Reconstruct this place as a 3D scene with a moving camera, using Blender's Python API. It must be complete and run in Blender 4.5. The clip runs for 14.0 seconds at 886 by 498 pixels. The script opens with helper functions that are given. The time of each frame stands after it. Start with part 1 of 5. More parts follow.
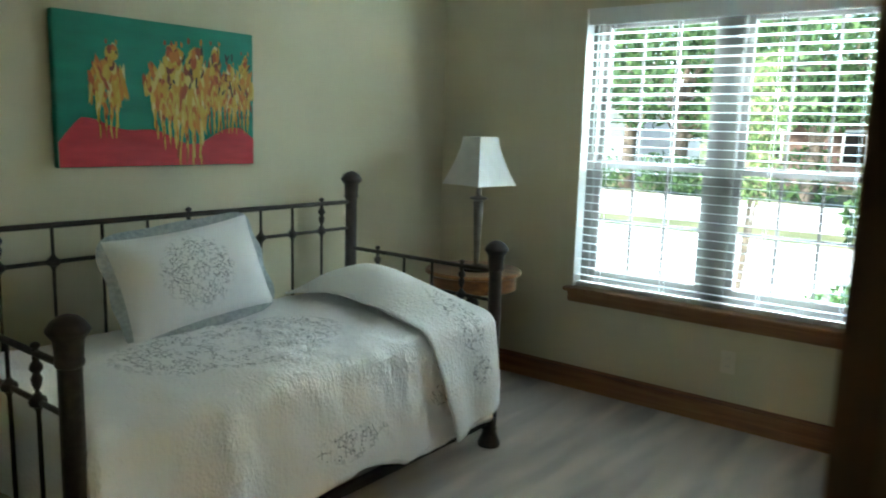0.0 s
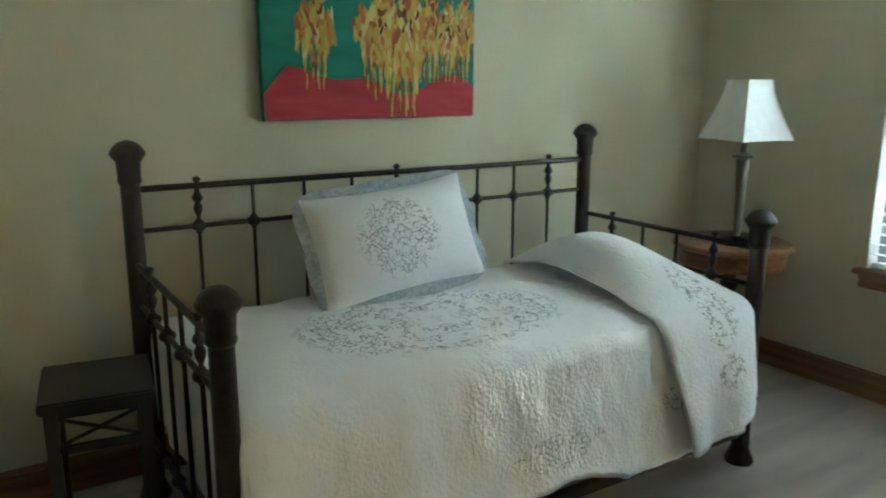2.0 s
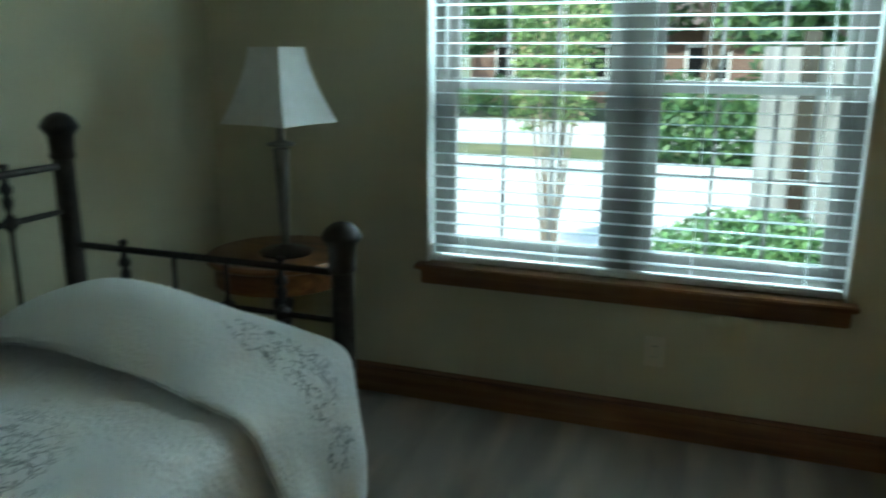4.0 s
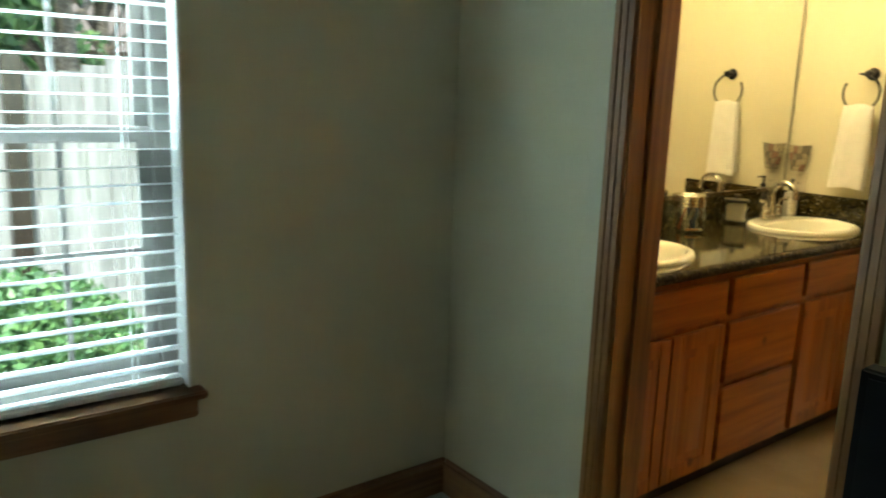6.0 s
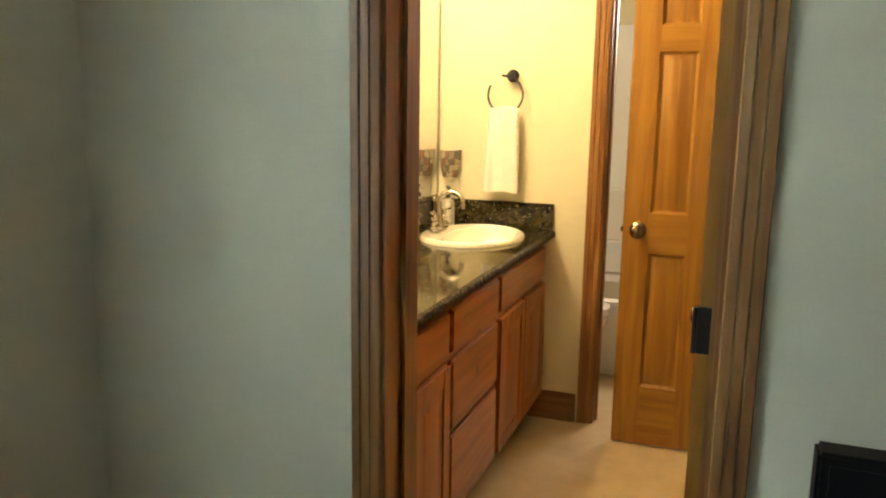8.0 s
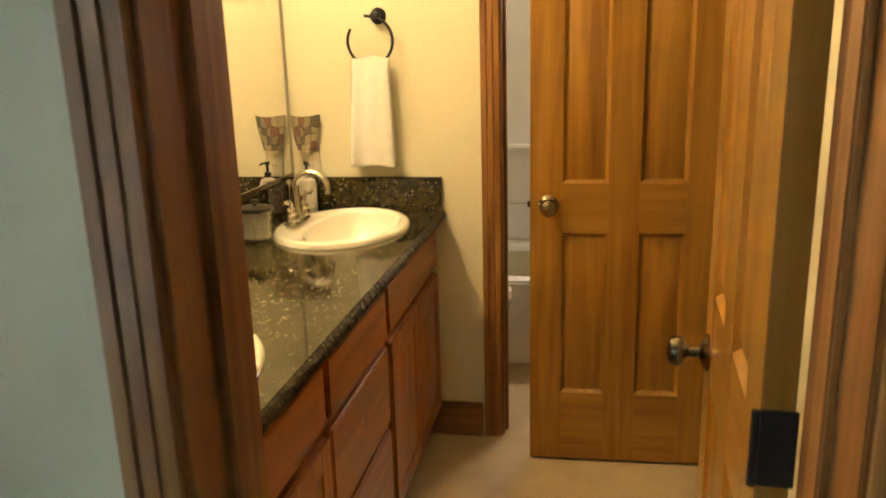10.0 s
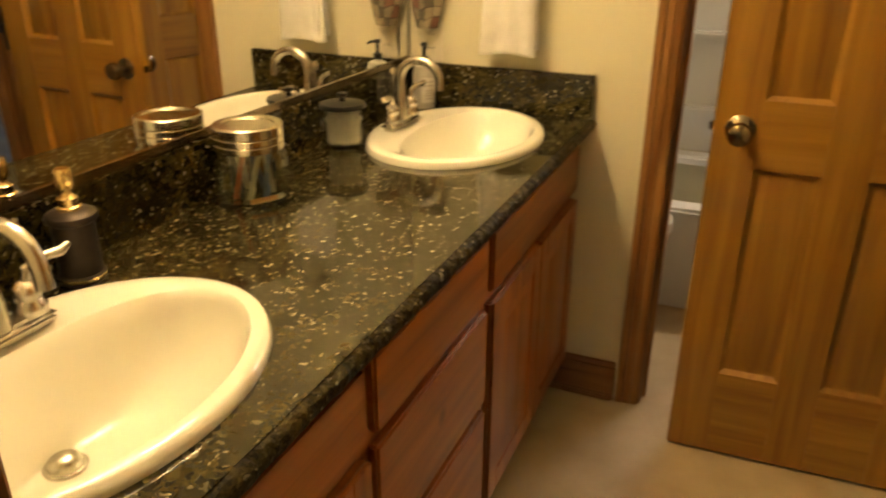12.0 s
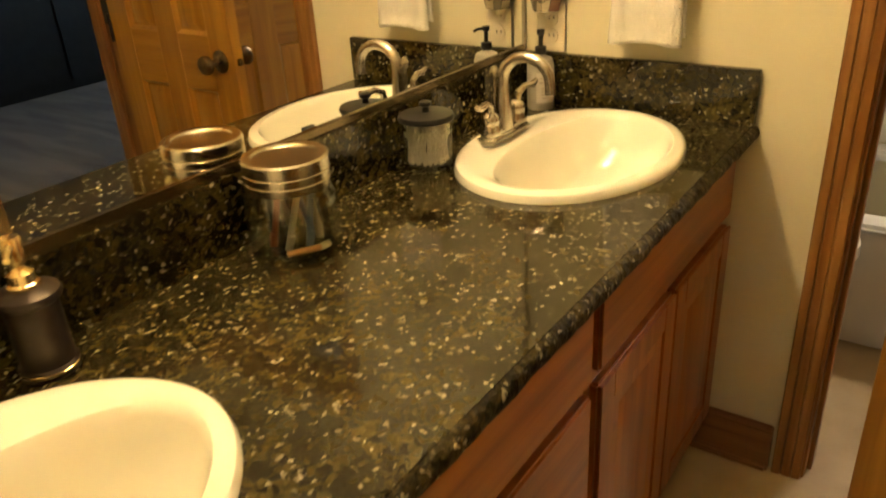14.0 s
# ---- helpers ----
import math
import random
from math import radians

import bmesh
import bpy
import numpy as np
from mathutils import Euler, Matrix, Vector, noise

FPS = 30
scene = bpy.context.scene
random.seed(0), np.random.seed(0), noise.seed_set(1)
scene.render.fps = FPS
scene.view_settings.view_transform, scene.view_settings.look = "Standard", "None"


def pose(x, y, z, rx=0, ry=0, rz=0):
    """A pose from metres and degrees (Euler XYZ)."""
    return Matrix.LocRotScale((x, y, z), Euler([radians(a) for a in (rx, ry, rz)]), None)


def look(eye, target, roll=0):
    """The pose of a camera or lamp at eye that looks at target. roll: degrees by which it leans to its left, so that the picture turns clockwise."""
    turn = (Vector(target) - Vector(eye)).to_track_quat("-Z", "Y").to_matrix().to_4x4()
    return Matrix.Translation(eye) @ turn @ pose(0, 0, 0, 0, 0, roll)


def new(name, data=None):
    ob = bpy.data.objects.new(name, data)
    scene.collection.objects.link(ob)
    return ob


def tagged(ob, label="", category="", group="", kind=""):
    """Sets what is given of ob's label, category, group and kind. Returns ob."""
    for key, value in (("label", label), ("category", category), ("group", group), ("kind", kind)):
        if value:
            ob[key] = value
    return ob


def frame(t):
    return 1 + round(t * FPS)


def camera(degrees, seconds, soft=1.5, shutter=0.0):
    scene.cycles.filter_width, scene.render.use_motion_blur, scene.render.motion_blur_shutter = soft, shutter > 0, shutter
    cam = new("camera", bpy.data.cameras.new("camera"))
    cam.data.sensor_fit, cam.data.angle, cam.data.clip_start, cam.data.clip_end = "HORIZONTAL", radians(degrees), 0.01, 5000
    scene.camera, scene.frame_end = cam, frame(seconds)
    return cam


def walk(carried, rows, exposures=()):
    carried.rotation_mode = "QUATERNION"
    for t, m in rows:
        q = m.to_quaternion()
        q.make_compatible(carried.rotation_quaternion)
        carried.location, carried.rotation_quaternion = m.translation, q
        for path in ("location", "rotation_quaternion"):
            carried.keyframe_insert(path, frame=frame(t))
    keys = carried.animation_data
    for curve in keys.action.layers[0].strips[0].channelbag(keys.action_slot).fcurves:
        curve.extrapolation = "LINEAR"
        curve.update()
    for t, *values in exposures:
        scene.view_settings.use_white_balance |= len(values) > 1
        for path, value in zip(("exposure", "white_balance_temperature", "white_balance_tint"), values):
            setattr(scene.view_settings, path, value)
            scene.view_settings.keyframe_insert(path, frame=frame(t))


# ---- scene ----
cam = camera(60.2, 14.0, soft=1.9, shutter=0.4)
EXPO = [(0.0, 3.3, 6250, 4), (0.5, 3.05, 6250, 4), (1.0, 3.2, 6200, 4), (1.5, 3.5, 6250, 4), (2.2, 3.55, 6250, 4), (4.3, 1.95, 5800, -10), (5.0, 1.55, 5800, -13), (5.5, 1.92, 5900, -12), (6.5, 3.25, 6450, 8), (7.5, 3.38, 6450, 12), (8.5, 3.28, 6400, 14), (11.0, 2.76, 6800, 13), (13.0, 2.72, 6800, 16), (14.0, 2.8, 6800, 13)]
PATH = [
    (0, (1.82, -0.728, 1.42), (0.608, 0.832, 1.108), 1.7),
    (0.5, (1.752, -0.659, 1.412), (0.432, 0.808, 1.089), 1.5),
    (1, (1.695, -0.584, 1.382), (0.314, 0.768, 0.868), 1.0),
    (1.5, (1.628, -0.442, 1.379), (0.105, 0.758, 0.885), 0.7),
    (2, (1.577, -0.296, 1.377), (-0.069, 0.754, 0.944), 0.2),
    (2.2, (1.535, -0.257, 1.378), (-0.136, 0.743, 0.92), 0.2),
    (4.3, (0.833, 0.393, 1.353), (0.432, 2.295, 0.886), 0.5),
    (4.5, (0.835, 0.437, 1.375), (0.596, 2.368, 0.926), 0.5),
    (5, (0.76, 0.617, 1.407), (1.118, 2.537, 0.978), -0.3),
    (5.5, (0.654, 0.778, 1.353), (1.47, 2.55, 0.913), 1.5),
    (6, (0.64, 1.035, 1.382), (1.841, 2.584, 0.987), 2.0),
    (6.5, (0.639, 1.213, 1.387), (2.049, 2.552, 0.916), 1.6),
    (7, (0.634, 1.401, 1.4), (2.308, 2.421, 1.002), 1.2),
    (7.5, (0.729, 1.563, 1.382), (2.504, 2.394, 0.981), 1.1),
    (8, (0.924, 1.703, 1.38), (2.768, 2.391, 1.025), 0.9),
    (8.5, (1.076, 1.797, 1.375), (2.957, 2.318, 0.937), 0.6),
    (8.7, (1.145, 1.843, 1.376), (3.049, 2.282, 0.947), 0.3),
    (10.8, (1.871, 1.944, 1.414), (3.765, 2.294, 0.876), -1.8),
    (11, (1.94, 1.953, 1.401), (3.811, 2.319, 0.798), -0.7),
    (11.5, (2.082, 1.993, 1.391), (3.894, 2.43, 0.668), 0.5),
    (12, (2.18, 1.985, 1.378), (3.864, 2.704, 0.574), 0.2),
    (12.5, (2.255, 1.947, 1.368), (3.762, 2.943, 0.509), -0.4),
    (13, (2.337, 1.956, 1.361), (3.728, 3.067, 0.45), -2.5),
    (13.5, (2.451, 2.001, 1.361), (3.876, 3.067, 0.449), -4.1),
    (14, (2.579, 2.052, 1.376), (4.032, 3.109, 0.498), -3.5),
]
walk(cam, [(t, look(eye, target, roll)) for t, eye, target, roll in PATH], EXPO)

# ---- world, sun, lights ----
world = bpy.data.worlds.new("sky")
scene.world = world
world.use_nodes = True
wn = world.node_tree
sky = wn.nodes.new("ShaderNodeTexSky")
sky.sky_type = "NISHITA"
sky.sun_disc = False
sky.sun_elevation = radians(52)
sky.sun_rotation = radians(200)
wn.links.new(sky.outputs[0], wn.nodes["Background"].inputs[0])
wn.nodes["Background"].inputs[1].default_value = 0.10
sun_data = bpy.data.lights.new("sun", "SUN")
sun_data.energy, sun_data.angle, sun_data.color = 1.9, radians(0.5), (1.0, 0.95, 0.86)
sun = new("sun", sun_data)
sun.matrix_world = look((-4, -10, 17), (0, 0, 0))
# added area lamp outside above the window, unseen, boosting the sky's light indoors
sky_fill_data = bpy.data.lights.new("window_sky_fill", "AREA")
sky_fill_data.shape, sky_fill_data.size, sky_fill_data.size_y = "RECTANGLE", 2.2, 1.1
sky_fill_data.energy, sky_fill_data.color = 150.0, (0.75, 0.91, 1.0)
window_sky_fill = new("window_sky_fill", sky_fill_data)
window_sky_fill.matrix_world = look((0.57, 3.85, 2.95), (0.57, 2.3, 0.9))

# added warm fill lamp, out of view, that brightens the tub room
tub_fill_data = bpy.data.lights.new("tub_fill", "AREA")
tub_fill_data.shape, tub_fill_data.size, tub_fill_data.size_y = "RECTANGLE", 0.7, 0.5
tub_fill_data.energy, tub_fill_data.color = 8.0, (1.0, 0.84, 0.64)
tub_fill = new("tub_fill", tub_fill_data)
tub_fill.matrix_world = look((5.74, 1.675, 1.825), (4.7, 1.9, 1.2))

# added faint blue fill lamp for the hall floor, out of view
hall_fill_data = bpy.data.lights.new("hall_fill", "AREA")
hall_fill_data.shape, hall_fill_data.size, hall_fill_data.size_y = "RECTANGLE", 1.5, 1.1
hall_fill_data.energy, hall_fill_data.color = 0.8, (0.62, 0.82, 1.0)
hall_fill = new("hall_fill", hall_fill_data)
hall_fill.matrix_world = look((7.42, -0.7, 1.475), (4.5, -0.7, 0.6))

# ---- materials ----
def nodes_of(m):
    m.use_nodes = True
    return m.node_tree.nodes, m.node_tree.links, m.node_tree.nodes["Principled BSDF"]


def ramp(nd, stops):
    r = nd.new("ShaderNodeValToRGB")
    els = r.color_ramp.elements
    while len(els) < len(stops):
        els.new(0.5)
    for e, (p, c) in zip(els, stops):
        e.position, e.color = p, (*c, 1)
    return r


def noisy(name, dark, light, scale=8.0, rough=0.6, bump=0.05, bump_scale=200.0, metal=0.0, stretch=(1, 1, 1), sheen=0.0,
          detail=6.0, lo=0.3, hi=0.7, coat=0.0, spec=0.5):
    """A surface whose colour wanders between two tones, with a fine relief."""
    m = bpy.data.materials.new(name)
    nd, ln, b = nodes_of(m)
    tc, mp = nd.new("ShaderNodeTexCoord"), nd.new("ShaderNodeMapping")
    mp.inputs["Scale"].default_value = stretch
    ln.new(tc.outputs["Object"], mp.inputs[0])
    n = nd.new("ShaderNodeTexNoise")
    n.inputs["Scale"].default_value, n.inputs["Detail"].default_value = scale, detail
    ln.new(mp.outputs[0], n.inputs["Vector"])
    r = ramp(nd, [(lo, dark), (hi, light)])
    ln.new(n.outputs["Fac"], r.inputs[0])
    ln.new(r.outputs[0], b.inputs["Base Color"])
    n2 = nd.new("ShaderNodeTexNoise")
    n2.inputs["Scale"].default_value, n2.inputs["Detail"].default_value = bump_scale, 3
    ln.new(mp.outputs[0], n2.inputs["Vector"])
    bp = nd.new("ShaderNodeBump")
    bp.inputs["Strength"].default_value, bp.inputs["Distance"].default_value = bump, 0.01
    ln.new(n2.outputs["Fac"], bp.inputs["Height"])
    ln.new(bp.outputs[0], b.inputs["Normal"])
    b.inputs["Roughness"].default_value, b.inputs["Metallic"].default_value = rough, metal
    b.inputs["Sheen Weight"].default_value, b.inputs["Coat Weight"].default_value = sheen, coat
    b.inputs["Specular IOR Level"].default_value = spec
    return m


def wood(name, dark, mid, light, axis="z", rough=0.35, coat=0.2, knots=False):
    """Stained timber with its grain along an axis, each piece with its own tone."""
    m = bpy.data.materials.new(name)
    nd, ln, b = nodes_of(m)
    tc, mp, oi = nd.new("ShaderNodeTexCoord"), nd.new("ShaderNodeMapping"), nd.new("ShaderNodeObjectInfo")
    mp.inputs["Scale"].default_value = {"x": (0.06, 1, 1), "y": (1, 0.06, 1), "z": (1, 1, 0.06)}[axis]
    ln.new(tc.outputs["Object"], mp.inputs[0])
    add = nd.new("ShaderNodeVectorMath")
    add.operation = "ADD"
    ln.new(mp.outputs[0], add.inputs[0])
    ln.new(oi.outputs["Random"], add.inputs[1])
    n = nd.new("ShaderNodeTexNoise")
    n.inputs["Scale"].default_value, n.inputs["Detail"].default_value, n.inputs["Distortion"].default_value = 34, 8, 0.6
    ln.new(add.outputs[0], n.inputs["Vector"])
    n2 = nd.new("ShaderNodeTexNoise")
    n2.inputs["Scale"].default_value, n2.inputs["Detail"].default_value = 7, 3
    ln.new(add.outputs[0], n2.inputs["Vector"])
    mx = nd.new("ShaderNodeMath")
    mx.operation = "MULTIPLY_ADD"
    mx.inputs[1].default_value = 0.55
    ln.new(n.outputs["Fac"], mx.inputs[0])
    half = nd.new("ShaderNodeMath")
    half.operation = "MULTIPLY"
    half.inputs[1].default_value = 0.45
    ln.new(n2.outputs["Fac"], half.inputs[0])
    ln.new(half.outputs[0], mx.inputs[2])
    r = ramp(nd, [(0.36, dark), (0.5, mid), (0.64, light)])
    ln.new(mx.outputs[0], r.inputs[0])
    col = r.outputs[0]
    if knots:
        v = nd.new("ShaderNodeTexVoronoi")
        v.inputs["Scale"].default_value = 5.5
        ln.new(tc.outputs["Object"], v.inputs["Vector"])
        kr = ramp(nd, [(0.05, (0.22, 0.16, 0.12)), (0.13, (1, 1, 1))])
        ln.new(v.outputs["Distance"], kr.inputs[0])
        mul = nd.new("ShaderNodeMix")
        mul.data_type, mul.blend_type = "RGBA", "MULTIPLY"
        mul.inputs[0].default_value = 0.8
        ln.new(col, mul.inputs[6])
        ln.new(kr.outputs[0], mul.inputs[7])
        col = mul.outputs[2]
    ln.new(col, b.inputs["Base Color"])
    bp = nd.new("ShaderNodeBump")
    bp.inputs["Strength"].default_value, bp.inputs["Distance"].default_value = 0.12, 0.004
    ln.new(n.outputs["Fac"], bp.inputs["Height"])
    ln.new(bp.outputs[0], b.inputs["Normal"])
    b.inputs["Roughness"].default_value, b.inputs["Coat Weight"].default_value, b.inputs["Coat Roughness"].default_value = rough, coat, 0.25
    return m


def glassy(name, colour=(1, 1, 1), rough=0.0, ior=1.45):
    m = bpy.data.materials.new(name)
    nd, ln, b = nodes_of(m)
    b.inputs["Base Color"].default_value = (*colour, 1)
    b.inputs["Transmission Weight"].default_value, b.inputs["Roughness"].default_value, b.inputs["IOR"].default_value = 1, rough, ior
    return m


def glow(name, colour, strength):
    m = bpy.data.materials.new(name)
    nd, ln, b = nodes_of(m)
    b.inputs["Base Color"].default_value = (0.9, 0.9, 0.9, 1)
    b.inputs["Emission Color"].default_value = (*colour, 1)
    b.inputs["Emission Strength"].default_value = strength
    return m


def islands(name, stops, rough=0.6):
    """Each loose piece of the mesh takes its own colour from a row of tones."""
    m = bpy.data.materials.new(name)
    nd, ln, b = nodes_of(m)
    g = nd.new("ShaderNodeNewGeometry")
    r = ramp(nd, stops)
    ln.new(g.outputs["Random Per Island"], r.inputs[0])
    ln.new(r.outputs[0], b.inputs["Base Color"])
    b.inputs["Roughness"].default_value = rough
    return m


def granite(name="granite", rough=0.06, relief=0.0):
    """Dark polished stone: brown and olive crystals of two sizes, with sparse pale chips."""
    m = bpy.data.materials.new(name)
    nd, ln, b = nodes_of(m)
    tc = nd.new("ShaderNodeTexCoord")
    warp = nd.new("ShaderNodeTexNoise")
    warp.inputs["Scale"].default_value, warp.inputs["Detail"].default_value = 55, 3
    ln.new(tc.outputs["Object"], warp.inputs["Vector"])
    bend = nd.new("ShaderNodeMix")
    bend.data_type = "VECTOR"
    bend.inputs[0].default_value = 0.022
    ln.new(tc.outputs["Object"], bend.inputs[4])
    ln.new(warp.outputs["Color"], bend.inputs[5])
    def crystals(scale, stops):
        v = nd.new("ShaderNodeTexVoronoi")
        v.inputs["Scale"].default_value = scale
        ln.new(bend.outputs[1], v.inputs["Vector"])
        bw = nd.new("ShaderNodeSeparateColor")
        ln.new(v.outputs["Color"], bw.inputs[0])
        r = ramp(nd, stops)
        ln.new(bw.outputs[0], r.inputs[0])
        return r.outputs[0]
    def mixed(kind, fac, a, c):
        mx = nd.new("ShaderNodeMix")
        mx.data_type, mx.blend_type = "RGBA", kind
        if isinstance(fac, float):
            mx.inputs[0].default_value = fac
        else:
            ln.new(fac, mx.inputs[0])
        ln.new(a, mx.inputs[6])
        ln.new(c, mx.inputs[7])
        return mx.outputs[2]
    coarse = crystals(72, [(0.0, (0.006, 0.006, 0.004)), (0.34, (0.017, 0.014, 0.006)), (0.6, (0.042, 0.034, 0.011)), (0.9, (0.066, 0.055, 0.019))])
    fine = crystals(175, [(0.15, (0.006, 0.006, 0.004)), (0.5, (0.026, 0.021, 0.007)), (0.78, (0.056, 0.047, 0.016)), (0.97, (0.095, 0.082, 0.036))])
    col = mixed("MIX", 0.5, coarse, fine)
    cloud = nd.new("ShaderNodeTexNoise")
    cloud.inputs["Scale"].default_value, cloud.inputs["Detail"].default_value = 13, 4
    ln.new(tc.outputs["Object"], cloud.inputs["Vector"])
    tone = ramp(nd, [(0.36, (0.5, 0.5, 0.46)), (0.62, (1.15, 1.1, 1.0))])
    ln.new(cloud.outputs["Fac"], tone.inputs[0])
    col = mixed("MULTIPLY", 1.0, col, tone.outputs[0])
    chip = crystals(205, [(0.953, (0, 0, 0)), (0.966, (0.95, 0.95, 0.95))])
    pale = crystals(60, [(0.0, (0.14, 0.125, 0.075)), (0.6, (0.22, 0.20, 0.135)), (1.0, (0.38, 0.36, 0.28))])
    ln.new(mixed("MIX", chip, col, pale), b.inputs["Base Color"])
    b.inputs["Roughness"].default_value = rough
    b.inputs["Specular IOR Level"].default_value = 0.12 if relief else 0.5
    if relief:
        bp = nd.new("ShaderNodeBump")
        bp.inputs["Strength"].default_value, bp.inputs["Distance"].default_value = relief, 0.01
        ln.new(warp.outputs["Fac"], bp.inputs["Height"])
        ln.new(bp.outputs[0], b.inputs["Normal"])
    return m


def quilt_cloth(name, base, thread, spots, pattern=46.0, centre=None, depth=0.014):
    """White quilted cotton with stitched relief and embroidery in round or long patches (centre, radii)."""
    m = bpy.data.materials.new(name)
    nd, ln, b = nodes_of(m)
    tc = nd.new("ShaderNodeTexCoord")
    where = tc.outputs["Object"]
    if centre is not None:
        sub, ab = nd.new("ShaderNodeVectorMath"), nd.new("ShaderNodeVectorMath")
        sub.operation, ab.operation = "SUBTRACT", "ABSOLUTE"
        sub.inputs[1].default_value = centre
        ln.new(where, sub.inputs[0])
        ln.new(sub.outputs[0], ab.inputs[0])
        fold, big, small, back = nd.new("ShaderNodeSeparateXYZ"), nd.new("ShaderNodeMath"), nd.new("ShaderNodeMath"), nd.new("ShaderNodeCombineXYZ")
        big.operation, small.operation = "MAXIMUM", "MINIMUM"
        ln.new(ab.outputs[0], fold.inputs[0])
        for node, k in ((big, 0), (small, 1)):
            ln.new(fold.outputs[0], node.inputs[0])
            ln.new(fold.outputs[1], node.inputs[1])
            ln.new(node.outputs[0], back.inputs[k])
        ln.new(fold.outputs[2], back.inputs[2])
        where = back.outputs[0]
    v = nd.new("ShaderNodeTexVoronoi")
    v.feature = "DISTANCE_TO_EDGE"
    v.inputs["Scale"].default_value = pattern * 0.7
    ln.new(where, v.inputs["Vector"])
    petals = nd.new("ShaderNodeTexVoronoi")
    petals.inputs["Scale"].default_value = pattern * 1.25
    ln.new(where, petals.inputs["Vector"])
    dot = nd.new("ShaderNodeMath")
    dot.operation, dot.inputs[1].default_value = "LESS_THAN", 0.29
    ln.new(petals.outputs["Distance"], dot.inputs[0])
    n = nd.new("ShaderNodeTexNoise")
    n.inputs["Scale"].default_value, n.inputs["Detail"].default_value = pattern * 0.5, 2
    ln.new(where, n.inputs["Vector"])
    line = nd.new("ShaderNodeMath")
    line.operation = "LESS_THAN"
    line.inputs[1].default_value = 0.045
    ln.new(v.outputs["Distance"], line.inputs[0])
    gate = nd.new("ShaderNodeMath")
    gate.operation = "GREATER_THAN"
    gate.inputs[1].default_value = 0.46
    ln.new(n.outputs["Fac"], gate.inputs[0])
    stitch = nd.new("ShaderNodeMath")
    stitch.operation = "MULTIPLY"
    either = nd.new("ShaderNodeMath")
    either.operation = "MAXIMUM"
    ln.new(line.outputs[0], either.inputs[0])
    ln.new(dot.outputs[0], either.inputs[1])
    ln.new(either.outputs[0], stitch.inputs[0])
    ln.new(gate.outputs[0], stitch.inputs[1])
    total = None
    for (cx, cy, cz), (rx, ry, rz), inner in spots:
        mp = nd.new("ShaderNodeMapping")
        mp.vector_type = "TEXTURE"
        mp.inputs["Location"].default_value = (cx, cy, cz)
        mp.inputs["Scale"].default_value = (rx, ry, rz)
        ln.new(tc.outputs["Object"], mp.inputs[0])
        ln_node = nd.new("ShaderNodeVectorMath")
        ln_node.operation = "LENGTH"
        ln.new(mp.outputs[0], ln_node.inputs[0])
        rr = ramp(nd, [(0.0, (inner, inner, inner)), (inner * 0.55 + 0.02, (inner, inner, inner)), (inner * 0.55 + 0.12, (1, 1, 1)), (0.82, (1, 1, 1)), (1.0, (0, 0, 0))] if inner < 1 else [(0.8, (1, 1, 1)), (1.0, (0, 0, 0))])
        ln.new(ln_node.outputs["Value"], rr.inputs[0])
        if total is None:
            total = rr.outputs[0]
        else:
            mxm = nd.new("ShaderNodeMath")
            mxm.operation = "MAXIMUM"
            ln.new(total, mxm.inputs[0])
            ln.new(rr.outputs[0], mxm.inputs[1])
            total = mxm.outputs[0]
    mix = nd.new("ShaderNodeMix")
    mix.data_type = "RGBA"
    mix.inputs[6].default_value, mix.inputs[7].default_value = (*base, 1), (*thread, 1)
    if total is None:
        mix.inputs[0].default_value = 0
    else:
        f = nd.new("ShaderNodeMath")
        f.operation = "MULTIPLY"
        ln.new(stitch.outputs[0], f.inputs[0])
        ln.new(total, f.inputs[1])
        f2 = nd.new("ShaderNodeMath")
        f2.operation = "MULTIPLY"
        f2.inputs[1].default_value = 0.72
        ln.new(f.outputs[0], f2.inputs[0])
        ln.new(f2.outputs[0], mix.inputs[0])
    ln.new(mix.outputs[2], b.inputs["Base Color"])
    q = nd.new("ShaderNodeTexNoise")
    q.inputs["Scale"].default_value, q.inputs["Detail"].default_value, q.inputs["Distortion"].default_value = 30, 5, 1.6
    crease = nd.new("ShaderNodeMapping")
    crease.inputs["Scale"].default_value = (1.0, 1.25, 0.4)
    ln.new(tc.outputs["Object"], crease.inputs[0])
    ln.new(crease.outputs[0], q.inputs["Vector"])
    bp = nd.new("ShaderNodeBump")
    bp.inputs["Strength"].default_value, bp.inputs["Distance"].default_value = 0.5, depth * 0.65
    ln.new(q.outputs["Fac"], bp.inputs["Height"])
    puff = nd.new("ShaderNodeTexVoronoi")
    puff.inputs["Scale"].default_value = 85
    ln.new(tc.outputs["Object"], puff.inputs["Vector"])
    bp2 = nd.new("ShaderNodeBump")
    bp2.inputs["Strength"].default_value, bp2.inputs["Distance"].default_value = 0.55, depth * 0.26
    ln.new(puff.outputs["Distance"], bp2.inputs["Height"])
    ln.new(bp2.outputs[0], bp.inputs["Normal"])
    ln.new(bp.outputs[0], b.inputs["Normal"])
    b.inputs["Roughness"].default_value, b.inputs["Sheen Weight"].default_value = 0.9, 0.15
    return m


